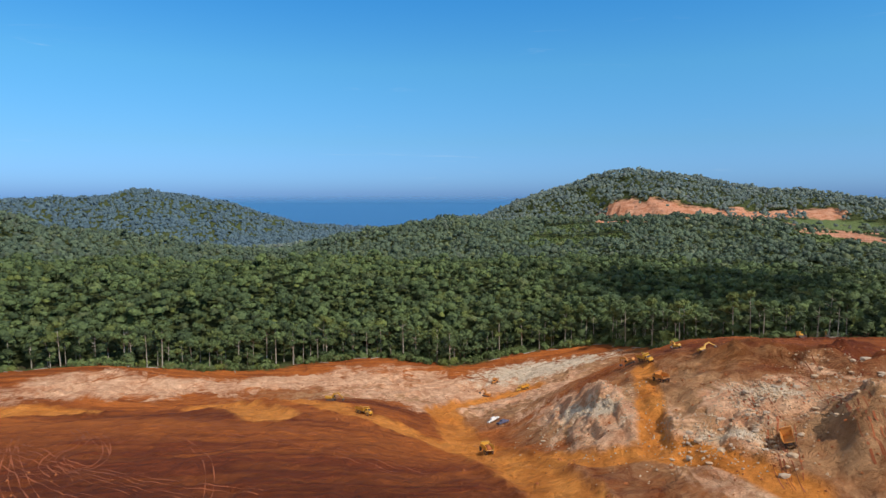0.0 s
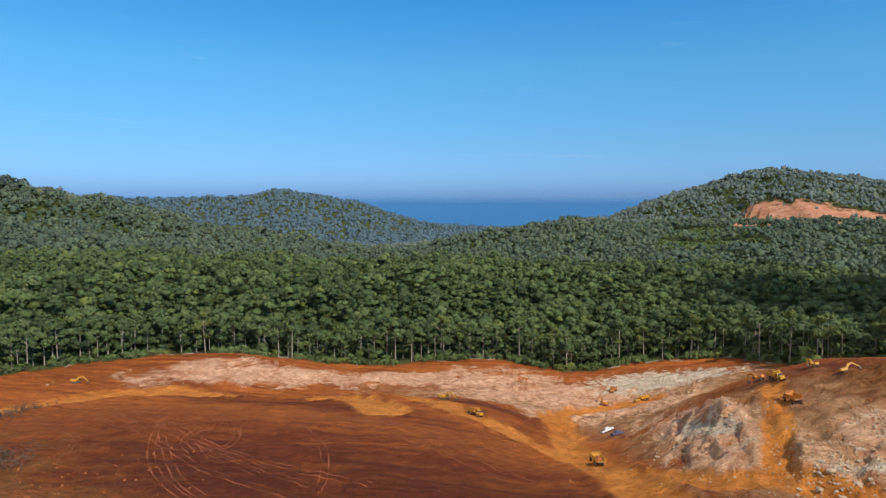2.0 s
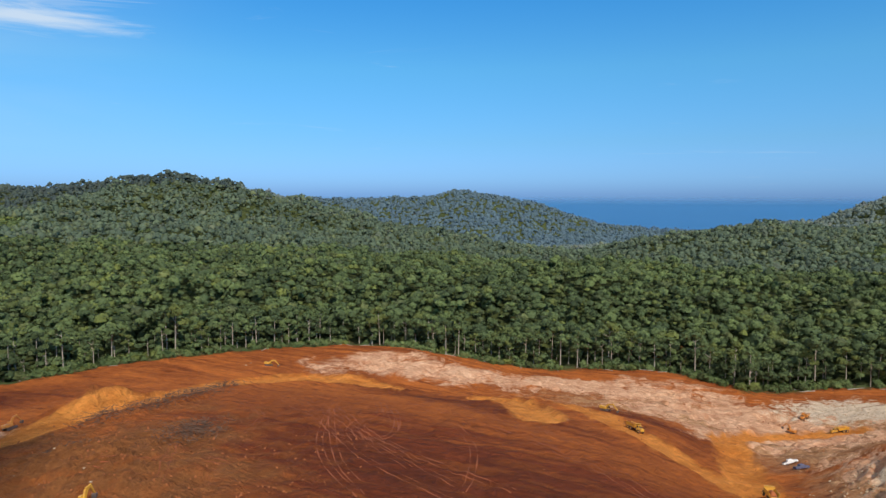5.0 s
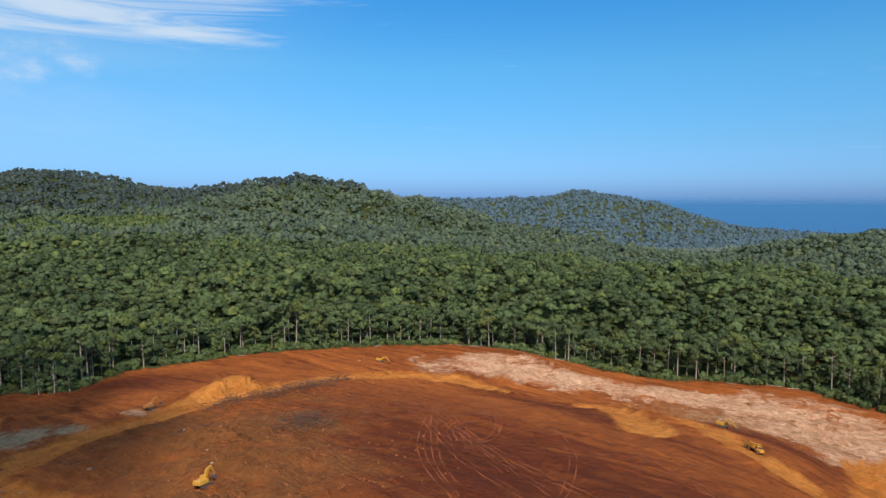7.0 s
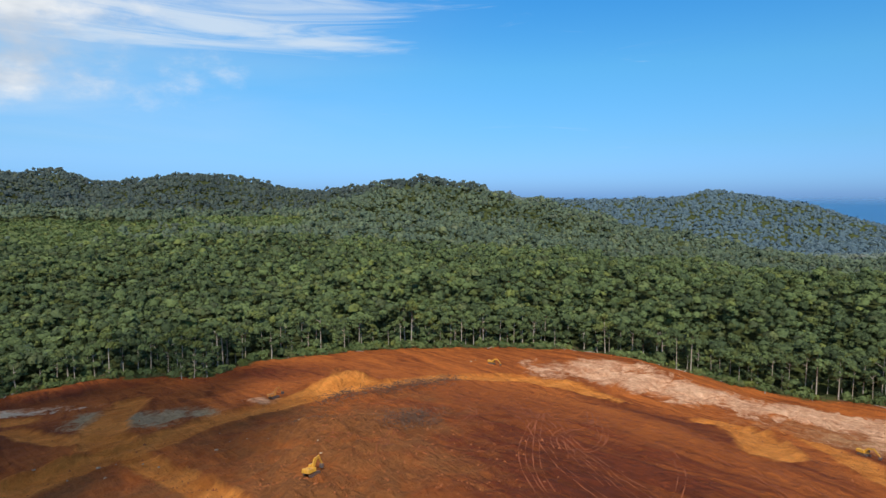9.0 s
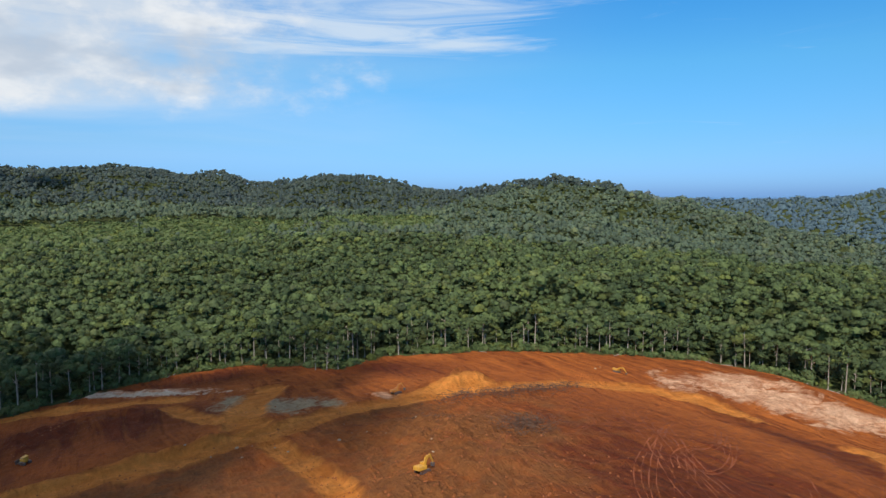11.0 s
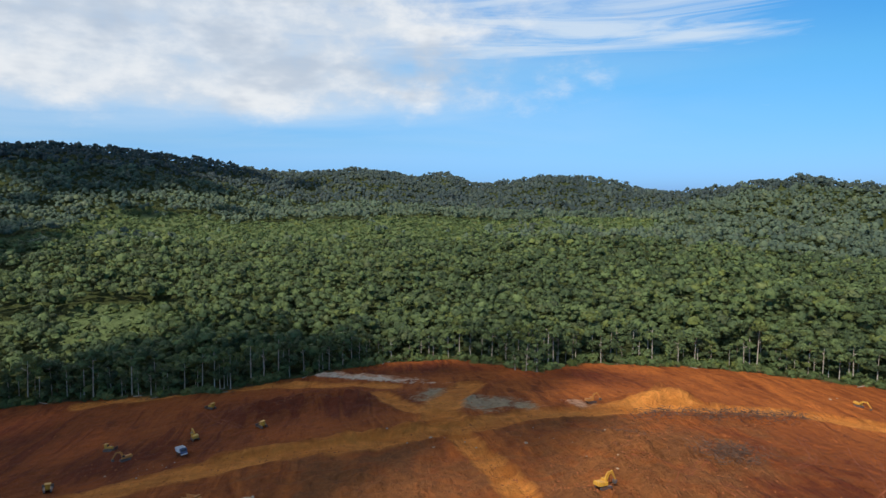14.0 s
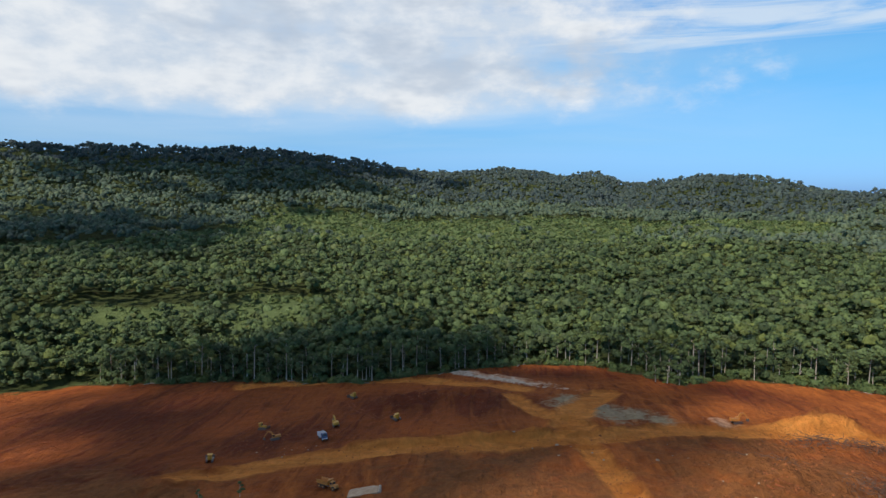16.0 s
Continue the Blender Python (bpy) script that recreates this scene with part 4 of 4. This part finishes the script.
def dozer(label, paint):
    d = thing("bulldozer", label, "bulldozer", "bulldozers in the mine")
    for s in (-1, 1):
        part("crawler_track", track_belt(bmesh.new(), 3.6, 0.6, 1.15, (0, s * 0.98, 0)), STEEL, d, "muddy steel crawler track")
    part("body", block(bmesh.new(), (2.9, 1.35, 1.15), (0.5, 0, 0.7), (0.95, 0.85), bevel=0.1), paint, d)
    cab = part("cab", block(bmesh.new(), (1.35, 1.6, 1.6), (-0.75, 0, 1.3), (0.85, 0.88), bevel=0.1), paint, d)
    part("windscreen", block(bmesh.new(), (0.06, 1.2, 0.8), (-0.1, 0, 1.9), (1, 0.9), (-0.08, 0)), GLASS, cab, "dark glass")
    part("canopy", block(bmesh.new(), (1.7, 1.9, 0.12), (-0.75, 0, 2.92), bevel=0.03), paint, d)
    part("blade", block(bmesh.new(), (0.25, 3.5, 1.3), (2.75, 0, 0.1), (1, 1), (0.2, 0), bevel=0.06), STEEL, d, "worn curved steel blade")
    for s in (-1, 1):
        part("push_arm", bar(bmesh.new(), (0.2, s * 1.4, 0.5), (2.7, s * 1.4, 0.5), 0.25, 0.25), STEEL, d)
    part("exhaust", block(bmesh.new(), (0.12, 0.12, 0.8), (1.2, 0.3, 1.8)), STEEL, d)
    return d


def tipper(label):
    t = thing("tipper_truck", label, "truck")
    part("chassis", block(bmesh.new(), (7.6, 0.9, 0.35), (0, 0, 0.8)), STEEL, t)
    cab = part("cab", block(bmesh.new(), (1.7, 2.35, 2.1), (3.1, 0, 0.75), (0.88, 0.94), (-0.08, 0), bevel=0.12), BLUE_PAINT, t, "dark blue cab")
    part("windscreen", block(bmesh.new(), (0.06, 1.9, 0.85), (3.93, 0, 1.75), (1, 0.95), (-0.1, 0)), GLASS, cab, "dark glass")
    part("bumper", block(bmesh.new(), (0.25, 2.4, 0.45), (4.0, 0, 0.55), bevel=0.05), WHITE_PAINT, t)
    bm = bmesh.new()
    for s in (-1, 1):
        block(bm, (5.4, 0.1, 1.6), (-0.75, s * 1.2, 1.25))
        for i in range(6):
            block(bm, (0.14, 0.1, 1.55), (-3.2 + i * 0.98, s * 1.3, 1.25))
    block(bm, (5.4, 2.4, 0.14), (-0.75, 0, 1.15))
    block(bm, (0.1, 2.4, 1.75), (1.93, 0, 1.25))
    block(bm, (0.1, 2.4, 1.5), (-3.43, 0, 1.25))
    part("tipper_body", bm, WHITE_PAINT, t, "white ribbed steel tipper body")
    for x in (2.9, -1.3, -2.6):
        for s in (-1, 1):
            w = part("wheel", wheel_disc(bmesh.new(), 0.54, 0.42, (x, s * 1.0, 0.53)), RUBBER, t, "black tyre")
            part("rim", wheel_disc(bmesh.new(), 0.28, 0.45, (x, s * 1.0, 0.53), 10), STEEL, w)
    return t


def pickup(label, paint):
    p = thing("pickup_truck", label, "pickup", "parked pickups")
    part("body", block(bmesh.new(), (5.2, 1.85, 0.65), (0, 0, 0.5), (0.97, 0.94), bevel=0.1), paint, p)
    cab = part("cabin", block(bmesh.new(), (2.3, 1.7, 0.7), (0.15, 0, 1.12), (0.65, 0.82), (-0.1, 0), bevel=0.08), paint, p)
    part("windscreen", block(bmesh.new(), (0.05, 1.35, 0.5), (1.12, 0, 1.2), (1, 0.85), (-0.28, 0)), GLASS, cab, "dark glass")
    part("load_bed", block(bmesh.new(), (1.6, 1.55, 0.1), (-1.75, 0, 1.13), bevel=0.02), STEEL, p)
    for x in (1.6, -1.6):
        for s in (-1, 1):
            w = part("wheel", wheel_disc(bmesh.new(), 0.38, 0.26, (x, s * 0.82, 0.38), 14), RUBBER, p, "black tyre")
            part("rim", wheel_disc(bmesh.new(), 0.22, 0.28, (x, s * 0.82, 0.38), 10), STEEL, w)
    return p


def stand(x, y, heading, sink=0.08, lean=True, half=2.0, size=1.0):
    """The pose of a machine on the slope at a place; heading in degrees from +x."""
    zx = (rest(x + half, y) - rest(x - half, y)) / (2 * half)
    zy = (rest(x, y + half) - rest(x, y - half)) / (2 * half)
    z = (rest(x, y) + rest(x + half, y) + rest(x - half, y) + rest(x, y + half) + rest(x, y - half)) / 5
    up = Vector((-zx, -zy, 1)).normalized() if lean else Vector((0, 0, 1))
    fwd = Vector((math.cos(radians(heading)), math.sin(radians(heading)), 0))
    fwd = (fwd - up * fwd.dot(up)).normalized()
    side = up.cross(fwd)
    m = (Matrix((fwd, side, up)).transposed() * size).to_4x4()
    m.translation = (x, y, z - sink)
    return m


HEAP_SOIL = plain("heaped_soil", (0.36, 0.11, 0.03), 0.95, dirt=0.6, dirt_colour=(0.18, 0.05, 0.02), size=1.2)


def moved(ob, m):
    """A copy of a machine at the pose m, at the size that m gives."""
    twin = copy_thing(ob, m)
    twin.matrix_basis = m
    return twin


# ---- machines ----
folded = excavator("yellow crawler excavator with folded boom on red soil", YELLOW, 0.0)
folded.matrix_world = stand(-127.5, 89.6, 107, size=0.9)
stretched = excavator("yellow crawler excavator reaching out with its boom", YELLOW, 1.0)
stretched.matrix_world = stand(-235.9, -36.7, 205, size=0.9)
rusty = excavator("dusty orange excavator working by the haul road", ORANGE, 0.3)
rusty.matrix_world = stand(-226, 127.5, 100, size=0.9)
for ob, x, y, h, k, label in (
        (stretched, -230.2, 262.8, 15, 0.85, "yellow excavator digging at the rim of the cut"), (stretched, -47.7, 264.4, -20, 0.85, "yellow excavator on the dark spoil edge above the pit"),
        (rusty, 22.8, 331.1, 150, 0.8, "dusty excavator on the pale pit floor"), (rusty, 66, 220, 140, 0.75, "dusty excavator loading a dump truck on the mound"),
        (folded, 80.5, 215.5, 120, 0.6, "small yellow excavator on the crest of the red mound"), (stretched, 84.5, 202.1, 10, 0.62, "yellow excavator cutting the brown bank"),
        (rusty, -222.8, -59.2, 300, 0.85, "old dusty excavator parked among scrap")):
    tagged(moved(ob, stand(x, y, h, size=k)), label)
big = hauler("orange articulated dump truck with an empty body", ORANGE)
big.matrix_world = stand(75.6, 134.5, 66, size=0.82)
full = hauler("dusty yellow dump truck carrying red ore", YELLOW, True)
full.matrix_world = stand(13.4, 191.3, 104, size=0.85)
for ob, x, y, h, label in (
        (big, 29.5, 355, 250, "orange dump truck below the white cut"), (full, -29.6, 229.9, 320, "yellow dump truck on the orange haul road"),
        (full, 42.9, 333.8, 200, "yellow dump truck on the orange pit road"), (big, 65.6, 187.2, 100, "orange dump truck backed against the bank"),
        (full, 68.2, 209.8, 285, "yellow dump truck beside an excavator"), (big, -158, -20.7, 60, "orange dump truck beside a pale slab")):
    tagged(moved(ob, stand(x, y, h, size=0.78)), label)
push = dozer("dusty yellow bulldozer on dark red soil", YELLOW)
push.matrix_world = stand(-237.1, -10.3, 215)
for x, y, h, label in ((-284.7, -39.3, 230, "bulldozer climbing the dark soil heap"), (-196.3, -75.2, 200, "bulldozer working dark red ground"),
                       (168.5, 295.9, 30, "bulldozer on the red bench near the trees"), (188.2, 309.7, 160, "bulldozer at the forest edge"), (-243.7, -71.9, 80, "bulldozer parked on rough soil")):
    tagged(copy_thing(push, stand(x, y, h)), label)
tipper("white tipper truck with a dark blue cab").matrix_world = stand(-215.8, -37.2, 28)
pickup("white pickup parked on the pale pit floor", WHITE_PAINT).matrix_world = stand(20.2, 246.7, 20)
pickup("dark blue pickup parked on the pale pit floor", BLUE_PAINT).matrix_world = stand(23.0, 237.5, 35)
slab = thing("concrete_slab", "pale concrete slab beside the dirt road", "slab")
part("slab_top", block(bmesh.new(), (9, 6, 0.8), (0, 0, -0.4), bevel=0.08), PALE_STONE, slab)
part("rubble_edge", block(bmesh.new(), (1.4, 5.6, 0.9), (5, 0, -0.4), (0.5, 0.9), bevel=0.25), STONE, slab)
slab.matrix_world = stand(-154, -9, 95, half=4.0)


# ---- stones, logs and brush ----
def stone_mesh(name, seed, mat, squash=0.7):
    rng = random.Random(seed)
    bm = bmesh.new()
    bmesh.ops.create_icosphere(bm, subdivisions=1, radius=1.0)
    for v in bm.verts:
        v.co *= rng.uniform(0.72, 1.18)
        v.co.z *= squash
    me = bpy.data.meshes.new(name)
    bm.to_mesh(me)
    bm.free()
    me.materials.append(mat)
    return me


stone_meshes = [stone_mesh("boulder", s, STONE if s % 2 else PALE_STONE) for s in range(6)]
rng = random.Random(77)
for cx, cy, spread, count, low, high in ((65, 141, 7, 44, 0.7, 2.0), (83, 162, 5, 40, 0.6, 1.9), (111, 171, 6, 14, 0.8, 2.6), (100, 150, 8, 16, 0.6, 1.8), (46, 180, 7, 14, 0.5, 1.4), (60, 330, 16, 12, 0.6, 1.6),
                                         (-190, 40, 12, 8, 0.5, 1.3), (-206, -46, 7, 9, 0.4, 1.0), (-240, 257, 3, 2, 0.7, 1.2), (-168, 92, 16, 14, 0.4, 1.1), (90, 132, 14, 10, 0.4, 1.2)):
    for _ in range(count):
        x, y = rng.gauss(cx, spread), rng.gauss(cy, spread)
        s = rng.uniform(low, high) * rng.uniform(0.28, 0.62)
        me = rng.choice(stone_meshes)
        ob = new("boulder", me)
        pale = me.materials[0] is PALE_STONE
        tagged(ob, "pale broken boulder lying on brown rubble" if pale else "rough brown boulder half sunk in red soil", "boulder", "boulders in the mine")
        ob.matrix_world = pose(x, y, rest(x, y) + s * 0.22, 0, 0, rng.uniform(0, 360)) @ Matrix.Diagonal((s * rng.uniform(0.8, 1.4), s, s * rng.uniform(0.7, 1.1), 1))


def litter(name, label, category, mat, seed, rows, small, large):
    """Loose stones too many to count: squashed four-sided chips."""
    r = np.random.RandomState(seed)
    pts = []
    for cx, cy, sx, sy, n in rows:
        pts.append(np.stack([r.normal(cx, sx, n), r.normal(cy, sy, n)], 1))
    p = np.vstack(pts)
    z = np.array([rest(a, b) for a, b in p])
    n = len(p)
    o = np.array([(1, 0, 0), (-1, 0, 0), (0, 1, 0), (0, -1, 0), (0, 0, 1), (0, 0, -1)], float)
    f = np.array([(0, 2, 4), (2, 1, 4), (1, 3, 4), (3, 0, 4), (2, 0, 5), (1, 2, 5), (3, 1, 5), (0, 3, 5)])
    s = r.uniform(small, large, n) * r.uniform(0.5, 1, n)
    v = o[None] * s[:, None, None] * r.uniform(0.6, 1.3, (n, 6, 1)) + r.normal(0, 0.15, (n, 6, 3)) * s[:, None, None]
    v += np.stack([p[:, 0], p[:, 1], z + s * 0.2], 1)[:, None, :]
    fs = (f[None] + (np.arange(n) * 6)[:, None, None]).reshape(-1, 3)
    return tagged(mesh_object(name, v.reshape(-1, 3), fs, [mat], smooth=False), label, category, kind="stuff")


litter("rubble", "pale broken rubble strewn over the quarry slope", "rubble", PALE_STONE, 5,
       [(65, 142, 9, 8, 700), (83, 162, 6, 5, 500), (100, 150, 10, 9, 300), (42, 178, 8, 16, 500), (48, 362, 18, 8, 250), (112, 172, 10, 8, 250)], 0.15, 0.5)
litter("clods", "scattered clods of red earth and stone", "clods", HEAP_SOIL, 6,
       [(-150, 110, 40, 30, 700), (-120, 90, 30, 25, 400), (-150, 20, 40, 40, 500), (-240, -40, 50, 60, 700), (90, 130, 40, 40, 700), (-200, 175, 5, 30, 300), (120, 190, 25, 25, 500), (-10, 300, 50, 40, 400)], 0.15, 0.55)


def sticks(name, label, seed, rows, long, thick, mat):
    """Tangles of dead branches."""
    r = np.random.RandomState(seed)
    vs, fs, k = [], [], 0
    for cx, cy, sx, sy, high, n in rows:
        for _ in range(n):
            x, y = r.normal(cx, sx), r.normal(cy, sy)
            a = np.array([x, y, rest(x, y) + r.uniform(0, high) ** 1.3])
            d = r.normal(size=3) * (1, 1, 0.45)
            d *= r.uniform(0.4, 1) * long / np.linalg.norm(d)
            w = np.cross(d, r.normal(size=3))
            w *= thick * r.uniform(0.5, 1.2) / np.linalg.norm(w)
            u = np.cross(d, w)
            u *= thick / np.linalg.norm(u)
            vs += [a + w, a - w * 0.5 + u, a - w * 0.5 - u, a + d]
            fs += [(k, k + 1, k + 3), (k + 1, k + 2, k + 3), (k + 2, k, k + 3)]
            k += 4
    return tagged(mesh_object(name, np.array(vs), np.array(fs), [mat], smooth=False), label, "brush", kind="stuff")


sticks("brush_pile", "heap of grey dead branches on the red slope", 8, [(-150, 141, 4, 6, 2.5, 420), (-157, 149, 3, 3, 2, 180)], 3.5, 0.12, DEADWOOD)
sticks("brush_windrow", "long windrow of bulldozed branches and roots", 9, [(-200, 145, 3, 6, 2, 220), (-197, 165, 3, 8, 2, 300), (-199, 185, 3, 8, 2, 280), (-205, 206, 3, 6, 2, 200), (-178, 120, 4, 5, 1.2, 110)], 3.2, 0.14, DEADWOOD)

# felled trunks along the edge of the woods
trunk_bm = bmesh.new()
bmesh.ops.create_cone(trunk_bm, cap_ends=True, segments=8, radius1=0.34, radius2=0.2, depth=9.0, matrix=Matrix.Rotation(radians(90), 4, "Y"))
for v in trunk_bm.verts:
    v.co.y += 0.12 * math.sin(v.co.x)
log_mesh = bpy.data.meshes.new("fallen_log")
trunk_bm.to_mesh(log_mesh)
trunk_bm.free()
log_mesh.materials.append(BARK)
edge_line = CLEARED[2:20]
spans = [math.dist(a, b) for a, b in zip(edge_line, edge_line[1:])]


def along_edge(s, off):
    """A place off metres outside the edge of the cleared ground, s metres along it."""
    for a, b, d in zip(edge_line, edge_line[1:], spans):
        if s <= d:
            ux, uy = (b[0] - a[0]) / d, (b[1] - a[1]) / d
            return a[0] + ux * s + uy * off, a[1] + uy * s - ux * off
        s -= d
    return edge_line[-1]


side = 1 if outside(np.array([along_edge(100, 6)[0]]), np.array([along_edge(100, 6)[1]]))[0] > 0 else -1
total = sum(spans)
for i in range(46):
    x, y = along_edge(rng.uniform(0, total), side * rng.uniform(-4, 4))
    ob = tagged(new("fallen_log", log_mesh), "pale felled trunk lying at the forest edge", "log", "felled trunks")
    k = rng.uniform(0.5, 1.1)
    ob.matrix_world = stand(x, y, rng.uniform(0, 360), -0.25 * k) @ Matrix.Diagonal((k, k, k, 1))
sticks("edge_brush", "grey slash and broken branches along the forest edge", 10,
       [(*along_edge(s, side * 1.0), 4.0, 4.0, 1.6, 26) for s in np.linspace(0, total - 1, 75)], 3.2, 0.13, DEADWOOD)


# ---- trees at the edge of the woods ----
def tree(seed, high, bare):
    """A tall forest tree: tapered trunk, limbs, and a crown of leaf sprays in several heads."""
    r = random.Random(seed)
    nr_ = np.random.RandomState(seed)
    t = thing("tree", "tall forest tree with a pale bare trunk" if bare > 0.5 else "leafy forest tree at the clearing edge", "tree", "trees along the forest edge")
    bm = bmesh.new()
    lean = Vector((r.uniform(-0.04, 0.04), r.uniform(-0.04, 0.04), 1))

    def limb(a, b, ra, rb, sides=6):
        d = (b - a).normalized()
        u = d.orthogonal().normalized()
        w = d.cross(u)
        lo = [bm.verts.new(a + (u * math.cos(k) + w * math.sin(k)) * ra) for k in [6.2832 * i / sides for i in range(sides)]]
        hi = [bm.verts.new(b + (u * math.cos(k) + w * math.sin(k)) * rb) for k in [6.2832 * i / sides for i in range(sides)]]
        for i in range(sides):
            bm.faces.new((lo[i], lo[(i + 1) % sides], hi[(i + 1) % sides], hi[i]))

    base, fork, top = Vector((0, 0, -0.6)), lean * high * bare, lean * high * 0.92
    limb(base, fork * 0.5, 0.42, 0.3)
    limb(fork * 0.5, fork, 0.3, 0.24)
    limb(fork, top, 0.24, 0.06)
    heads, sizes = [np.array(top)], [high * 0.12]
    for i in range(r.randint(4, 6)):
        a = r.uniform(0, 6.28)
        s = fork.lerp(top, r.uniform(-0.1, 0.75))
        e = s + Vector((math.cos(a), math.sin(a), r.uniform(0.25, 0.9))) * high * r.uniform(0.11, 0.2)
        limb(s, e, 0.15, 0.05, 5)
        heads.append(np.array(e))
        sizes.append(high * r.uniform(0.085, 0.14))
    part("trunk", bm, BARK, t, "pale straight trunk with bare limbs")
    v, f, tone = leaf_cloud(np.array(heads), np.array(sizes), np.full(len(heads), 0.75), 46, 0.30, nr_)
    tone[:] = r.uniform(0, 1)
    crown = mesh_object("crown", v, f, [LEAVES], [("tone", tone)], smooth=False)
    crown.parent = t
    return t


kinds = [tree(100 + i, h, b) for i, (h, b) in enumerate(((24, 0.55), (21, 0.42), (26, 0.6), (17, 0.3), (22, 0.46), (15, 0.22), (25, 0.5), (19, 0.34)))]
placed = 0
for i in range(285):
    x, y = along_edge((i + rng.random()) * total / 285, side * (rng.uniform(3, 9) if i % 2 else rng.uniform(7, 17)))
    if outside(np.array([x]), np.array([y]))[0] < 2:
        continue
    k = rng.uniform(0.62, 1.12)
    m = pose(x, y, rest(x, y), 0, 0, rng.uniform(0, 360)) @ Matrix.Diagonal((k, k, k * rng.uniform(0.9, 1.1), 1))
    if placed < len(kinds):
        kinds[placed].matrix_world = m
    else:
        moved(rng.choice(kinds), m)
    placed += 1
for x, y, k in ((-303, 122, 0.75), (-299, 127, 0.62), (-307, 117, 0.7), (-152, -46, 0.33), (-150, -58, 0.28)):
    tagged(moved(kinds[5], pose(x, y, rest(x, y), 0, 0, 40 * x) @ Matrix.Diagonal((k * 1.2, k * 1.2, k, 1))), "low bushy tree standing alone on bare ground")

# undergrowth at the foot of the trees
ur = np.random.RandomState(55)
us, uo = ur.uniform(0, total, 2600), np.abs(ur.normal(3, 7, 2600))
up = np.array([along_edge(s, side * o) for s, o in zip(us, uo)])
up = up[(outside(up[:, 0], up[:, 1]) > -1) & (waves(up[:, 0], up[:, 1], 40, 61) > ur.uniform(-0.6, 0.5, len(up)))]
uradius = ur.uniform(0.7, 3.4, len(up)) ** 1.15
uz = np.array([rest(a, b) for a, b in up])
v, f, tone = leaf_cloud(np.stack([up[:, 0], up[:, 1], uz + uradius * 0.35], 1), uradius, np.full(len(up), 0.8), 22, 0.4, ur)
tagged(mesh_object("undergrowth", v, f, [SHRUB], [("tone", tone)], smooth=False), "light green bushes and ferns along the forest edge", "undergrowth", kind="stuff")
# low scrub in the clearings
sx_, sy_ = scatter(ur, 420, 1400, -40, 136, 60)
keep = (clearing(sx_, sy_) > 0.35) & (patches(sx_, sy_, SCARS, 0.9) < 0.45)
sx_, sy_ = sx_[keep], sy_[keep]
keep = in_sight(sx_, sy_, ground_level(sx_, sy_) + 6)
sx_, sy_ = sx_[keep], sy_[keep]
sr_ = ur.uniform(1.4, 4.2, len(sx_))
v, f, tone = leaf_cloud(np.stack([sx_, sy_, ground_level(sx_, sy_) + sr_ * 0.3], 1), sr_, np.full(len(sx_), 0.6), 8, 0.7, ur)
tagged(mesh_object("scrub", v, f, [SHRUB], [("tone", tone)], smooth=False), "light green scrub in the forest clearings", "scrub", kind="stuff")


# ---- unseen clouds added to shade the land ----
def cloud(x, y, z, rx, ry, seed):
    """A ragged cloud of many round heads, unseen, added to shade the ground; thins out to its rim."""
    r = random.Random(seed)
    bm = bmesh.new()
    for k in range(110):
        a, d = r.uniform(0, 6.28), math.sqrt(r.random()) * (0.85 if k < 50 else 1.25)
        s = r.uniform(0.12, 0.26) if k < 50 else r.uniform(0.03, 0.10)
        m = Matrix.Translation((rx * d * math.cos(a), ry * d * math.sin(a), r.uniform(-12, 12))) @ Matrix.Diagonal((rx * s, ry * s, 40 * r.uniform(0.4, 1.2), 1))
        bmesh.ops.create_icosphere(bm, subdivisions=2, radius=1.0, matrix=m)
    me = bpy.data.meshes.new("shading_cloud")
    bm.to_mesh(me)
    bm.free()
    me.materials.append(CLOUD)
    ob = tagged(new("shading_cloud", me), "unseen white cloud added high up to shade the ground", "cloud", kind="structure")
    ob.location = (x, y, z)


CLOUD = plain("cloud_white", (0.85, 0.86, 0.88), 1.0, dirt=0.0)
# ground to be shaded, and reach; each cloud stands sunward of its place
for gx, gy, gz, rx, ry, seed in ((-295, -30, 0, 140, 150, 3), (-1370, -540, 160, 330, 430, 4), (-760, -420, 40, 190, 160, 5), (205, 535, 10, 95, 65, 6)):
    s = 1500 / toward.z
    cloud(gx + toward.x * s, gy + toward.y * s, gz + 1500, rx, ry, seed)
